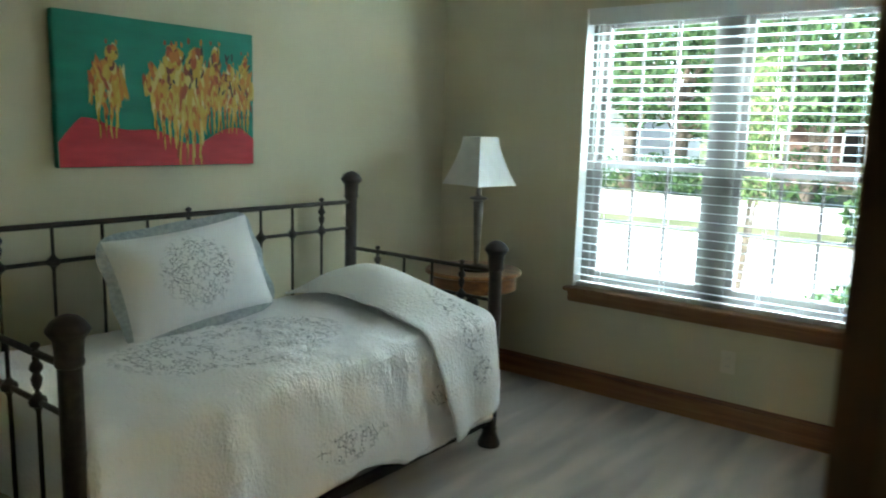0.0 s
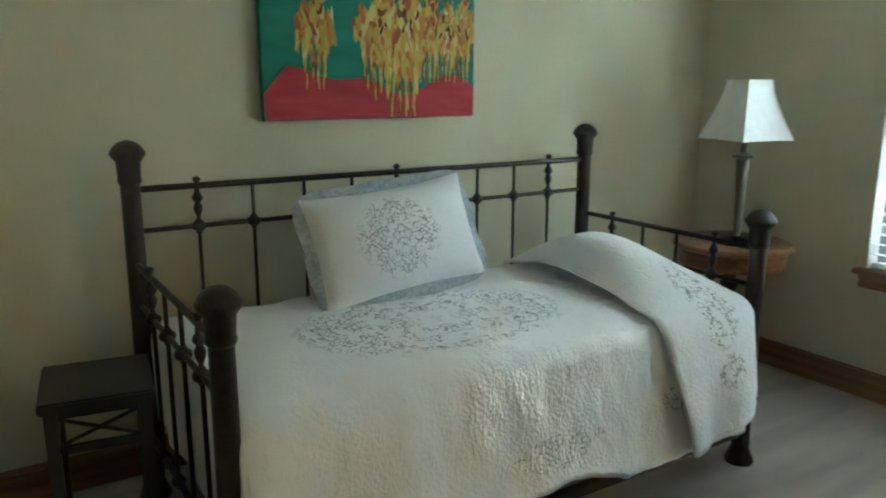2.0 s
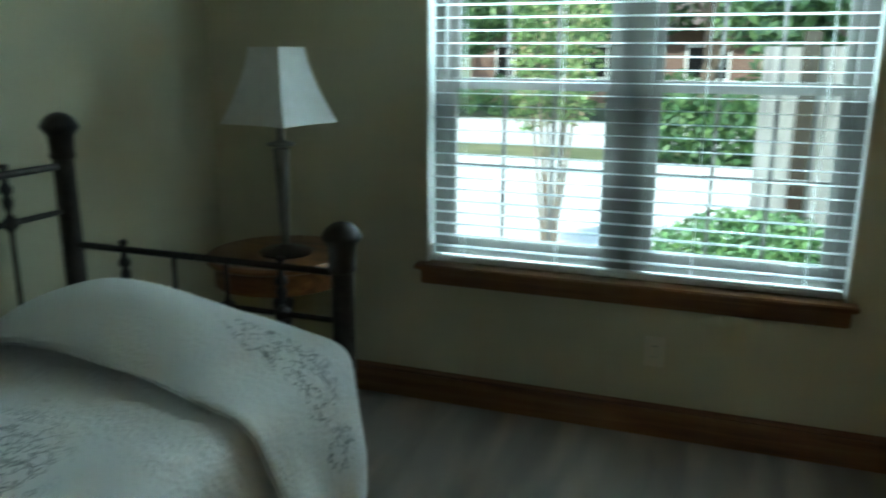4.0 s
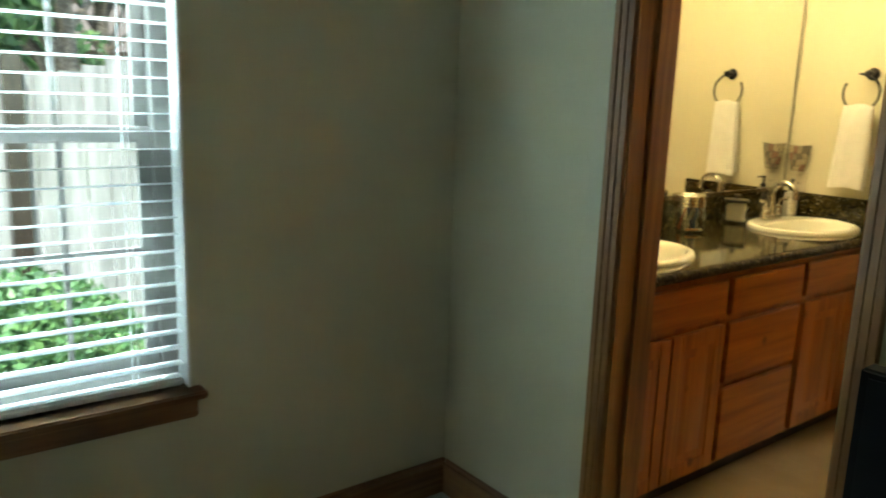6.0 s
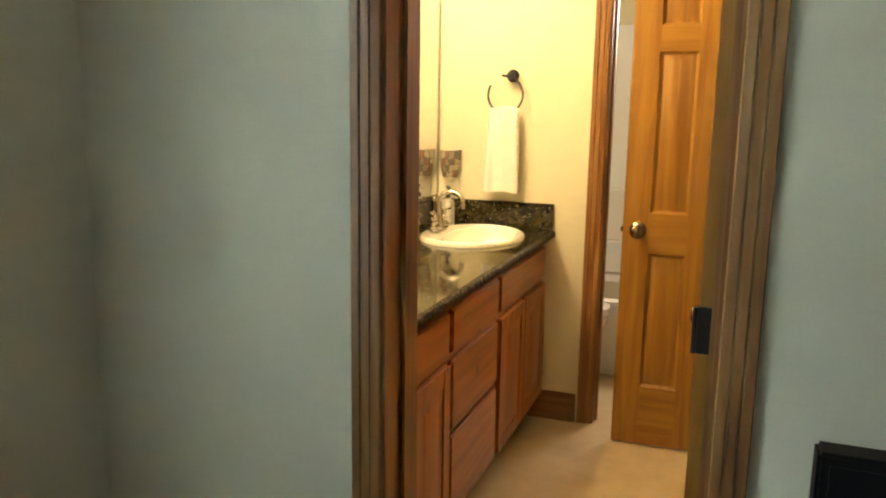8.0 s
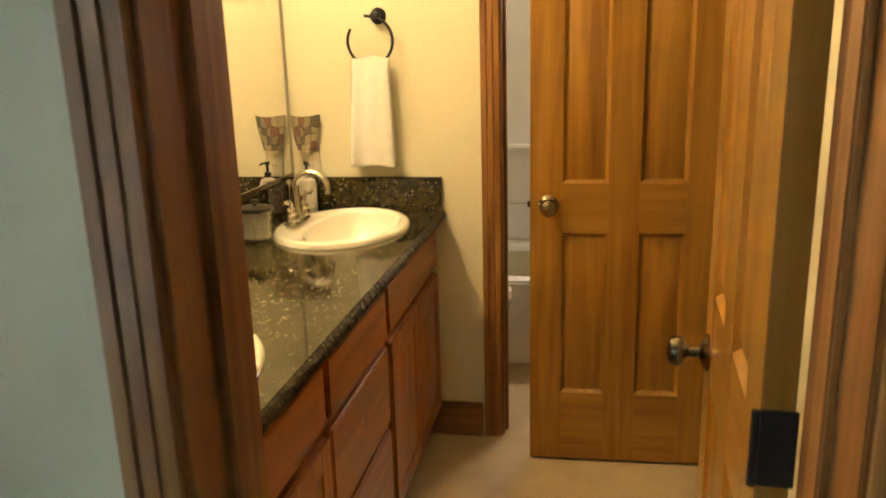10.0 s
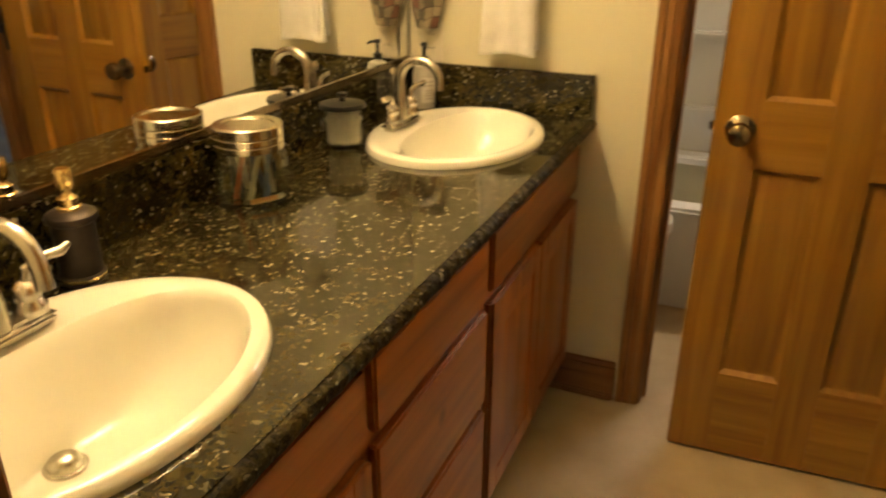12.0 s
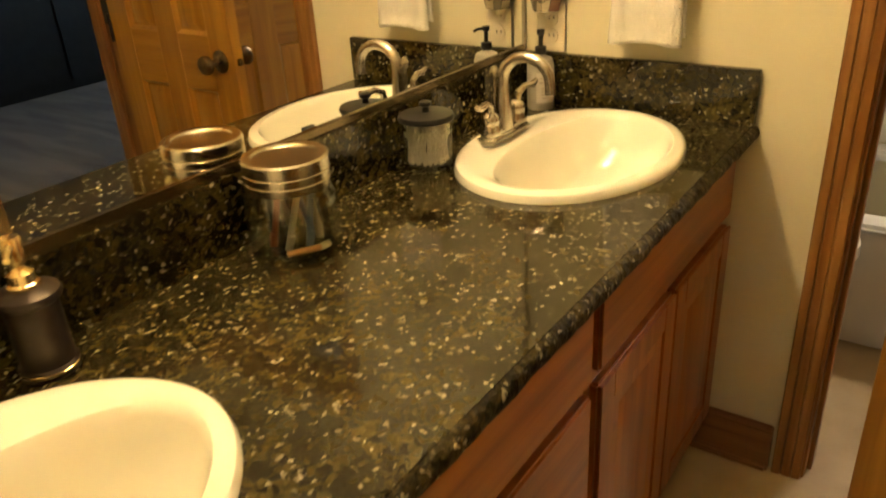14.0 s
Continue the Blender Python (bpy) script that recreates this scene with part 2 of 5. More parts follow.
PAINT = noisy("cream_wall_paint", (0.585, 0.545, 0.385), (0.625, 0.585, 0.425), 1.6, 0.75, 0.12, 260, spec=0.3)
CEIL = noisy("white_ceiling_paint", (0.74, 0.73, 0.70), (0.78, 0.77, 0.74), 3, 0.9, 0.3, 90)
WHITE = noisy("white_paint", (0.74, 0.74, 0.72), (0.8, 0.8, 0.78), 5, 0.45, 0.04, 120)
def carpet(name):
    """Cut pile with a fine fleck and the long strokes that a vacuum cleaner leaves."""
    m = noisy(name, (0.335, 0.285, 0.24), (0.43, 0.375, 0.32), 160, 0.95, 0.9, 420, sheen=0.3, detail=3)
    nd, ln, b = nodes_of(m)
    tc = nd.new("ShaderNodeTexCoord")
    strokes = None
    for turn, seed in ((28, 0.0), (-20, 5.0)):
        mp = nd.new("ShaderNodeMapping")
        mp.inputs["Rotation"].default_value = (0, 0, radians(turn))
        mp.inputs["Scale"].default_value, mp.inputs["Location"].default_value = (4.4, 0.75, 1), (seed, seed, 0)
        n = nd.new("ShaderNodeTexNoise")
        n.inputs["Scale"].default_value, n.inputs["Detail"].default_value = 1.5, 1.5
        ln.new(tc.outputs["Object"], mp.inputs[0])
        ln.new(mp.outputs[0], n.inputs["Vector"])
        r = ramp(nd, [(0.44, (0.84, 0.84, 0.85)), (0.56, (1.1, 1.09, 1.07))])
        ln.new(n.outputs["Fac"], r.inputs[0])
        mx = nd.new("ShaderNodeMix")
        mx.data_type, mx.blend_type = "RGBA", "MULTIPLY"
        mx.inputs[0].default_value = 1.0
        ln.new(strokes if strokes else b.inputs["Base Color"].links[0].from_socket, mx.inputs[6])
        ln.new(r.outputs[0], mx.inputs[7])
        strokes = mx.outputs[2]
    ln.new(strokes, b.inputs["Base Color"])
    return m


CARPET = carpet("beige_carpet")
VINYL = noisy("beige_vinyl_floor", (0.40, 0.305, 0.17), (0.49, 0.39, 0.235), 7, 0.42, 0.08, 40)
TRIM_Z = wood("stained_trim_upright", (0.14, 0.052, 0.012), (0.25, 0.112, 0.028), (0.35, 0.18, 0.056), "z", 0.42, 0.08)
TRIM_X = wood("stained_trim_along_x", (0.15, 0.065, 0.022), (0.25, 0.12, 0.045), (0.33, 0.17, 0.07), "x")
TRIM_Y = wood("stained_trim_along_y", (0.15, 0.065, 0.022), (0.25, 0.12, 0.045), (0.33, 0.17, 0.07), "y")
DOOR_Z = wood("pine_door_upright", (0.21, 0.088, 0.010), (0.30, 0.142, 0.017), (0.37, 0.188, 0.027), "z", 0.3, 0.3)
DOOR_X = wood("pine_door_across", (0.21, 0.088, 0.010), (0.30, 0.142, 0.017), (0.37, 0.188, 0.027), "x", 0.3, 0.3)
CAB_Z = wood("alder_cabinet_upright", (0.21, 0.053, 0.006), (0.335, 0.102, 0.011), (0.42, 0.15, 0.020), "z", 0.32, 0.3, True)
CAB_X = wood("alder_cabinet_across", (0.21, 0.053, 0.006), (0.335, 0.102, 0.011), (0.42, 0.15, 0.020), "x", 0.32, 0.3, True)
TABLEWOOD = wood("walnut_table", (0.09, 0.035, 0.012), (0.2, 0.08, 0.028), (0.3, 0.14, 0.05), "x", 0.3, 0.4)
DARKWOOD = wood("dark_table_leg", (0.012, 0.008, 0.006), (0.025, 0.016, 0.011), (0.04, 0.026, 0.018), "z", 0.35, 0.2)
IRON = noisy("dark_bronze_iron", (0.016, 0.012, 0.011), (0.034, 0.026, 0.022), 40, 0.42, 0.15, 160, metal=0.35)
BLACKWOOD = noisy("black_stained_wood", (0.008, 0.007, 0.007), (0.016, 0.014, 0.013), 14, 0.45, 0.08, 90)
HINGE = noisy("oil_rubbed_bronze", (0.012, 0.012, 0.014), (0.022, 0.022, 0.026), 60, 0.4, 0.05, 200, metal=0.5)
NICKEL = noisy("brushed_nickel", (0.50, 0.46, 0.40), (0.60, 0.56, 0.50), 60, 0.26, 0.03, 400, metal=1.0)
CHROME = noisy("polished_steel_lid", (0.44, 0.40, 0.32), (0.50, 0.46, 0.37), 12, 0.22, 0.0, 300, metal=1.0)
GOLD = noisy("polished_brass_pump", (0.62, 0.46, 0.22), (0.74, 0.56, 0.3), 30, 0.16, 0.02, 300, metal=1.0)
BRONZE = noisy("brown_bronze_bottle", (0.03, 0.022, 0.02), (0.055, 0.042, 0.036), 50, 0.38, 0.05, 250, metal=0.7)
BRASSDARK = noisy("antique_brass_knob", (0.20, 0.16, 0.10), (0.30, 0.24, 0.16), 40, 0.22, 0.03, 300, metal=1.0)
PORCELAIN = noisy("white_porcelain", (0.80, 0.79, 0.70), (0.83, 0.82, 0.73), 3, 0.08, 0.0, 50, coat=0.5)
TUBWHITE = noisy("white_acrylic", (0.72, 0.72, 0.72), (0.77, 0.77, 0.77), 3, 0.2, 0.0, 50)
GRANITE = granite()
GRANITE_EDGE = granite("chiselled_granite_edge", 0.5, 1.0)
MIRROR = noisy("silvered_mirror", (0.88, 0.88, 0.86), (0.9, 0.9, 0.88), 2, 0.0, 0.0, 50, metal=1.0)
def thin_glass(name, tint=(0.97, 0.975, 0.96), gloss=0.04):
    """Thin clear glass: light passes straight, and the surface mirrors at a slant."""
    m = bpy.data.materials.new(name)
    m.use_nodes = True
    nd, ln = m.node_tree.nodes, m.node_tree.links
    tr, gl, fr, mx = nd.new("ShaderNodeBsdfTransparent"), nd.new("ShaderNodeBsdfGlossy"), nd.new("ShaderNodeLayerWeight"), nd.new("ShaderNodeMixShader")
    tr.inputs[0].default_value = (*tint, 1)
    gl.inputs["Roughness"].default_value = 0.03
    pw_, ad_ = nd.new("ShaderNodeMath"), nd.new("ShaderNodeMath")
    pw_.operation, pw_.inputs[1].default_value = "POWER", 3.5
    ad_.operation, ad_.inputs[1].default_value, ad_.inputs[2].default_value = "MULTIPLY_ADD", 0.6, gloss
    ln.new(fr.outputs["Facing"], pw_.inputs[0])
    ln.new(pw_.outputs[0], ad_.inputs[0])
    ln.new(ad_.outputs[0], mx.inputs[0])
    ln.new(tr.outputs[0], mx.inputs[1])
    ln.new(gl.outputs[0], mx.inputs[2])
    ln.new(mx.outputs[0], nd["Material Output"].inputs[0])
    return m


GLASS = thin_glass("clear_glass")
JARGLASS = thin_glass("thick_jar_glass", (0.93, 0.95, 0.92), 0.09)
PANE = glassy("window_glass", (0.97, 1.0, 0.98), 0.0, 1.05)
TERRY = noisy("white_terry", (0.80, 0.78, 0.72), (0.86, 0.84, 0.79), 30, 0.95, 0.8, 260, sheen=0.4)
SHADE = noisy("white_fabric_shade", (0.72, 0.72, 0.70), (0.78, 0.78, 0.76), 20, 0.85, 0.15, 300)
BLIND = noisy("white_blind_slat", (0.72, 0.74, 0.73), (0.78, 0.80, 0.79), 9, 0.4, 0.03, 60)
VINYLFRAME = noisy("taupe_window_frame", (0.12, 0.11, 0.10), (0.16, 0.148, 0.135), 6, 0.45, 0.03, 80)
PLATE = noisy("ivory_plate", (0.66, 0.61, 0.48), (0.7, 0.65, 0.52), 6, 0.4, 0.0, 50)
SCREEN = noisy("black_screen", (0.003, 0.003, 0.004), (0.005, 0.005, 0.006), 3, 0.3, 0.0, 50, spec=0.25)
TVBLACK = noisy("matt_black_casing", (0.004, 0.004, 0.004), (0.007, 0.007, 0.007), 20, 0.6, 0.02, 100, spec=0.15)
BLACKPLASTIC = noisy("black_plastic", (0.008, 0.008, 0.008), (0.014, 0.014, 0.014), 20, 0.4, 0.02, 100)
LOTION = noisy("grey_plastic_bottle", (0.34, 0.32, 0.28), (0.4, 0.38, 0.34), 10, 0.4, 0.0, 50)
BULB = glow("warm_bulb_glass", (1.0, 0.725, 0.355), 22.5)
TEAL = noisy("teal_green_canvas", (0.0, 0.19, 0.125), (0.005, 0.27, 0.175), 9, 0.6, 0.3, 300, stretch=(1, 0.5, 2))
CRIMSON = noisy("crimson_paint", (0.38, 0.012, 0.022), (0.60, 0.035, 0.05), 10, 0.6, 0.3, 200, stretch=(1, 0.4, 2))
STROKES = islands("ochre_brush_strokes", [(0.0, (0.10, 0.025, 0.012)), (0.10, (0.38, 0.08, 0.015)), (0.28, (0.52, 0.19, 0.025)), (0.5, (0.50, 0.33, 0.035)), (0.85, (0.56, 0.43, 0.07)), (0.97, (0.62, 0.52, 0.16)), (1.0, (0.7, 0.65, 0.45))])
GREYBLUE = noisy("grey_blue_flange", (0.30, 0.35, 0.37), (0.50, 0.55, 0.55), 60, 0.9, 0.5, 180, sheen=0.2)
SHEET = noisy("tan_bedding", (0.35, 0.30, 0.24), (0.42, 0.36, 0.3), 20, 0.95, 0.3, 200)
COTTON = (0.80, 0.81, 0.81)
QUILT = quilt_cloth("white_quilted_cotton", COTTON, (0.08, 0.10, 0.12), [
    ((-0.42, 0.95, 0.6), (0.30, 0.52, 0.25), 0.35), ((0.03, 0.42, 0.27), (0.09, 0.16, 0.07), 1), ((0.03, 1.10, 0.32), (0.09, 0.2, 0.06), 1),
    ((0.03, 1.62, 0.36), (0.09, 0.09, 0.05), 1)], 52, (-0.42, 0.95, 0.6))
FLAP = quilt_cloth("white_quilted_flap", COTTON, (0.08, 0.10, 0.12), [((-0.08, 1.80, 0.62), (0.4, 0.09, 0.14), 1), ((0.03, 1.84, 0.42), (0.1, 0.07, 0.07), 1)], 58)
SHAM = quilt_cloth("white_embroidered_sham", COTTON, (0.08, 0.10, 0.125), [((-0.03, 0, 0.0), (0.175, 0.155, 0.3), 0.10)], 74, (-0.03, 0, 0), 0.004)
CONCRETE = noisy("pale_concrete", (0.42, 0.42, 0.40), (0.55, 0.55, 0.52), 0.8, 0.85, 0.2, 40)
LAWN = noisy("dry_grass_and_mulch", (0.05, 0.07, 0.025), (0.13, 0.13, 0.06), 1.2, 0.95, 0.8, 30)
FENCEWOOD = wood("weathered_grey_fence", (0.13, 0.125, 0.125), (0.20, 0.195, 0.19), (0.28, 0.27, 0.265), "z", 0.8, 0.0)
BARK = noisy("grey_bark", (0.07, 0.055, 0.04), (0.2, 0.16, 0.12), 20, 0.9, 0.5, 60)
LEAF = islands("green_leaves", [(0.0, (0.02, 0.05, 0.015)), (0.5, (0.045, 0.10, 0.03)), (1.0, (0.10, 0.17, 0.05))])
LEAF_LIGHT = islands("yellow_green_leaves", [(0.0, (0.06, 0.11, 0.03)), (0.6, (0.14, 0.215, 0.065)), (0.9, (0.26, 0.30, 0.12)), (1.0, (0.4, 0.25, 0.18))])
BRICKISH = noisy("brown_house_wall", (0.16, 0.10, 0.08), (0.24, 0.16, 0.13), 12, 0.85, 0.3, 40)
ROOFING = noisy("brown_shingles", (0.08, 0.06, 0.05), (0.15, 0.12, 0.1), 14, 0.9, 0.4, 30)

# ---- mesh helpers ----
def box(bm, x0, x1, y0, y1, z0, z1, bevel=0.0, seg=2):
    vs = bmesh.ops.create_cube(bm, size=1)["verts"]
    for v in vs:
        v.co = Vector(((x0 + x1) / 2 + v.co.x * (x1 - x0), (y0 + y1) / 2 + v.co.y * (y1 - y0), (z0 + z1) / 2 + v.co.z * (z1 - z0)))
    if bevel:
        es = list({e for v in vs for e in v.link_edges})
        bmesh.ops.bevel(bm, geom=es, offset=bevel, segments=seg, affect="EDGES", clamp_overlap=True)
    return bm


def lathe(bm, prof, n=24, at=(0, 0, 0), sx=1.0, sy=1.0, turn=0.0):
    """A turned body: rows of (radius, height) from below to above."""
    rings = []
    for r, z in prof:
        if r < 1e-5:
            rings.append([bm.verts.new((at[0], at[1], at[2] + z))])
        else:
            rings.append([bm.verts.new((at[0] + sx * r * math.cos(2 * math.pi * i / n + turn), at[1] + sy * r * math.sin(2 * math.pi * i / n + turn), at[2] + z)) for i in range(n)])
    for a, b in zip(rings, rings[1:]):
        for i in range(n):
            j = (i + 1) % n
            if len(a) == 1 and len(b) > 1:
                bm.faces.new((a[0], b[j], b[i]))
            elif len(b) == 1 and len(a) > 1:
                bm.faces.new((a[i], a[j], b[0]))
            elif len(a) > 1:
                bm.faces.new((a[i], a[j], b[j], b[i]))
    return bm


def tube(bm, pts, r, n=10):
    """A round rod along points; r is one radius or one for each point."""
    pts = [Vector(p) for p in pts]
    rs = r if isinstance(r, (list, tuple)) else [r] * len(pts)
    rings, side = [], None
    for i, p in enumerate(pts):
        d = (pts[min(i + 1, len(pts) - 1)] - pts[max(i - 1, 0)]).normalized()
        if side is None:
            side = d.orthogonal().normalized()
        side = (side - d * side.dot(d)).normalized()
        up = d.cross(side)
        rings.append([bm.verts.new(p + rs[i] * (math.cos(2 * math.pi * k / n) * side + math.sin(2 * math.pi * k / n) * up)) for k in range(n)])
    for a, b in zip(rings, rings[1:]):
        for k in range(n):
            bm.faces.new((a[k], a[(k + 1) % n], b[(k + 1) % n], b[k]))
    bm.faces.new(rings[0][::-1])
    bm.faces.new(rings[-1])
    return bm


def sheet(bm, fn, nu, nv):
    """A cloth or panel: fn(u, v) with u and v from 0 to 1."""
    g = [[bm.verts.new(fn(i / nu, j / nv)) for j in range(nv + 1)] for i in range(nu + 1)]
    for i in range(nu):
        for j in range(nv):
            bm.faces.new((g[i][j], g[i + 1][j], g[i + 1][j + 1], g[i][j + 1]))
    return bm


def done(name, bm, material, smooth=True):
    bmesh.ops.recalc_face_normals(bm, faces=bm.faces)
    me = bpy.data.meshes.new(name)
    bm.to_mesh(me)
    bm.free()
    me.materials.append(material)
    if smooth:
        me.shade_smooth()
        me.set_sharp_from_angle(angle=radians(38))
    return me


def part(name, bm, material, parent, label="", smooth=True):
    ob = new(name, done(name, bm, material, smooth))
    ob.parent = parent
    return tagged(ob, label)


def thing(name, label, category, m=None, group="", kind=""):
    ob = new(name)
    ob.empty_display_size = 0.1
    if m is not None:
        ob.matrix_basis = m
    return tagged(ob, label, category, group, kind)


def fixed(name, bm, material, label="", category="", smooth=False):
    return tagged(new(name, done(name, bm, material, smooth)), label, category, kind="structure")


def B():
    return bmesh.new()


# ---- structure: bedroom, bathroom, tub room, hall ----
H = 2.55
WX, EX, NY, SY = -1.10, 2.20, 3.00, -0.45      # bedroom faces
T = 0.12
TE = 0.16                                      # thickness of the wall between bedroom and bath
W0, W1, WZ0, WZ1 = -0.16, 1.31, 0.58, 2.06     # window opening
D0, D1, DH = 1.703, 2.293, 2.03                  # bath doorway in the east wall
BN, BE, BS = 2.967, 4.22, 1.46                 # bath faces: mirror wall, towel wall, south wall
T0, T1 = 1.50, 2.20                            # tub room doorway
S0, S1 = 3.585, 4.10                           # hall doorway in the bath's south wall
E0, E1 = 0.80, 1.797                            # bedroom entry

bm = B()
box(bm, WX - 0.15, W0, NY, NY + 0.16, 0, H); box(bm, W1, EX + TE, NY, NY + 0.16, 0, H)
box(bm, W0, W1, NY, NY + 0.16, 0, WZ0); box(bm, W0, W1, NY, NY + 0.16, WZ1, H)
fixed("wall_north", bm, PAINT, "cream painted drywall with the window opening", "wall")
fixed("wall_west", box(B(), WX - 0.15, WX, SY - T, NY, 0, H), PAINT, "cream painted drywall behind the daybed", "wall")
bm = B()
box(bm, EX, EX + TE, SY - T, D0 - 0.02, 0, H); box(bm, EX, EX + TE, D1 + 0.02, NY, 0, H); box(bm, EX, EX + TE, D0 - 0.02, D1 + 0.02, DH + 0.02, H)
fixed("wall_east", bm, PAINT, "cream painted drywall with the bathroom doorway", "wall")
bm = B()
box(bm, WX, E0 - 0.02, SY - T, SY, 0, H); box(bm, E1 + 0.02, EX, SY - T, SY, 0, H); box(bm, E0 - 0.02, E1 + 0.02, SY - T, SY, DH + 0.02, H)
fixed("wall_south", bm, PAINT, "cream painted drywall with the entry doorway", "wall")
fixed("wall_bath_north", box(B(), EX + TE, 6.0, BN, BN + 0.12, 0, H), PAINT, "cream painted drywall behind the mirror", "wall")
bm = B()
box(bm, BE, BE + T, T1 + 0.02, BN, 0, H); box(bm, BE, BE + T, BS, T0 - 0.02, 0, H); box(bm, BE, BE + T, T0 - 0.02, T1 + 0.02, DH + 0.02, H)
fixed("wall_bath_east", bm, PAINT, "cream painted drywall with the towel ring", "wall")
bm = B()
box(bm, EX + TE, S0 - 0.02, BS - T, BS, 0, H); box(bm, S1 + 0.02, BE + T, BS - T, BS, 0, H); box(bm, S0 - 0.02, S1 + 0.02, BS - T, BS, DH + 0.02, H)
fixed("wall_bath_south", bm, PAINT, "cream painted drywall with the hall doorway", "wall")
fixed("wall_tub_south", box(B(), BE + T, 6.0, 1.10, 1.22, 0, H), PAINT, "cream painted drywall of the tub room", "wall")
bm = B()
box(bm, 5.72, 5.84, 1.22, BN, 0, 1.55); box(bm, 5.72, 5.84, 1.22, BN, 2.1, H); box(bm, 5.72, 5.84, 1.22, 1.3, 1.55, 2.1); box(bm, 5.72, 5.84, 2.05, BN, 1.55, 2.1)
fixed("wall_tub_east", bm, PAINT, "painted drywall with an added opening for the unseen window", "wall")
bm = B()
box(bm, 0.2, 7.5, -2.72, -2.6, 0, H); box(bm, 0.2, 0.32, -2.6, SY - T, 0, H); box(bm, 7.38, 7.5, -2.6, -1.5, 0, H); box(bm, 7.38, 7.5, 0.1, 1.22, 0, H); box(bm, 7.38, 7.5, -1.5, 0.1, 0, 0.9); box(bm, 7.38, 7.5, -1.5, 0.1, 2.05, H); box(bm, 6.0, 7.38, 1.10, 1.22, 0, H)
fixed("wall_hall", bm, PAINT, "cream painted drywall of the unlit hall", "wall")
fixed("ceiling", box(B(), WX - 0.15, 7.5, -2.72, NY + 0.16, H, H + 0.15), CEIL, "white textured ceiling", "ceiling")
bm = B()
box(bm, WX, EX, SY - T, NY, -0.1, 0.0)
fixed("floor", bm, CARPET, "vacuumed beige cut-pile carpet", "floor")
fixed("floor_hall", box(B(), 0.2, 7.5, -2.72, SY - T, -0.1, 0), CARPET, "beige cut-pile carpet in the hall", "floor")
fixed("floor_hall_side", box(B(), EX + TE, 7.5, SY - T, 1.10, -0.1, 0), CARPET, "beige cut-pile carpet in the hall", "floor")
fixed("floor_bath", box(B(), EX, 6.0, 1.10, BN, -0.1, 0.002), VINYL, "beige mottled vinyl floor", "floor")

def base_run(name, x0, x1, y0, y1, axis, inward):
    """A baseboard with a moulded top."""
    bm = B()
    h, d = 0.13, 0.014
    if axis == "x":
        a, b = (y0, y0 + d * inward)
        box(bm, x0, x1, min(a, b), max(a, b), 0, h - 0.02, 0.002)
        b2 = y0 + d * 0.7 * inward
        box(bm, x0, x1, min(a, b2), max(a, b2), h - 0.02, h, 0.004)
    else:
        a, b = (x0, x0 + d * inward)
        box(bm, min(a, b), max(a, b), y0, y1, 0, h - 0.02, 0.002)
        b2 = x0 + d * 0.7 * inward
        box(bm, min(a, b2), max(a, b2), y0, y1, h - 0.02, h, 0.004)
    return fixed(name, bm, TRIM_X if axis == "x" else TRIM_Y, "stained wooden baseboard with moulded top", "baseboard", True)

base_run("baseboard", WX, EX, NY, NY, "x", -1)
base_run("baseboard", WX, WX, SY, NY - 0.015, "y", 1)
base_run("baseboard", EX, EX, D1 + 0.075, NY - 0.015, "y", -1)
base_run("baseboard", EX, EX, SY, D0 - 0.075, "y", -1)
base_run("baseboard", WX + 0.015, E0 - 0.075, SY, SY, "x", 1)
base_run("baseboard", E1 + 0.075, EX - 0.015, SY, SY, "x", 1)
base_run("baseboard", BE, BE, T1 + 0.08, 2.50, "y", -1)
fixed("shoe_moulding", box(B(), BE - 0.03, BE - 0.014, T1 + 0.08, 2.50, 0, 0.022, 0.006), TRIM_Y, "stained quarter-round shoe moulding", "trim", True)
base_run("baseboard", EX + TE + 0.03, S0 - 0.075, BS, BS, "x", 1)
base_run("baseboard", S1 + 0.075, BE, BS, BS, "x", 1)
base_run("baseboard", 0.32, 4.3, -2.6, -2.6, "x", 1)

def casing(name, axis, wall_at, side, a0, a1, h, mat_up, mat_across, w=0.065):
    """Fluted casing round one face of a doorway: two uprights and a head, as one trim piece with parts."""
    th = thing(name, "stained fluted wooden door casing", "trim", kind="structure")
    def leg(c0, c1, z0, z1, flat):
        bm = B()
        prof = [(0.0, 0.0), (0.0, 0.009), (0.04, 0.012), (0.29, 0.014), (0.315, 0.011), (0.345, 0.011), (0.37, 0.015), (0.63, 0.016), (0.655, 0.0125), (0.685, 0.0125), (0.71, 0.018), (0.96, 0.019), (1.0, 0.016), (1.0, 0.0)]
        ends = []
        for e in (0, 1):
            row = []
            for f, d in prof:
                p = wall_at + side * d
                if flat:
                    q, z = (c0, c1)[e], z0 + (z1 - z0) * f
                else:
                    q, z = c0 + (c1 - c0) * f, (z0, z1)[e]
                row.append(bm.verts.new((p, q, z) if axis == "y" else (q, p, z)))
            ends.append(row)
        for k in range(len(prof)):
            k2 = (k + 1) % len(prof)
            bm.faces.new((ends[0][k], ends[0][k2], ends[1][k2], ends[1][k]))
        bm.faces.new(ends[0])
        bm.faces.new(ends[1])
        return bm
    part("casing_upright", leg(a0 - 0.006, a0 - 0.006 - w, 0.0, h + 0.006, False), mat_up, th)
    part("casing_upright", leg(a1 + 0.006, a1 + 0.006 + w, 0.0, h + 0.006, False), mat_up, th)
    part("casing_head", leg(a0 - 0.006 - w, a1 + 0.006 + w, h + 0.006, h + 0.006 + w, True), mat_across, th)
    return th

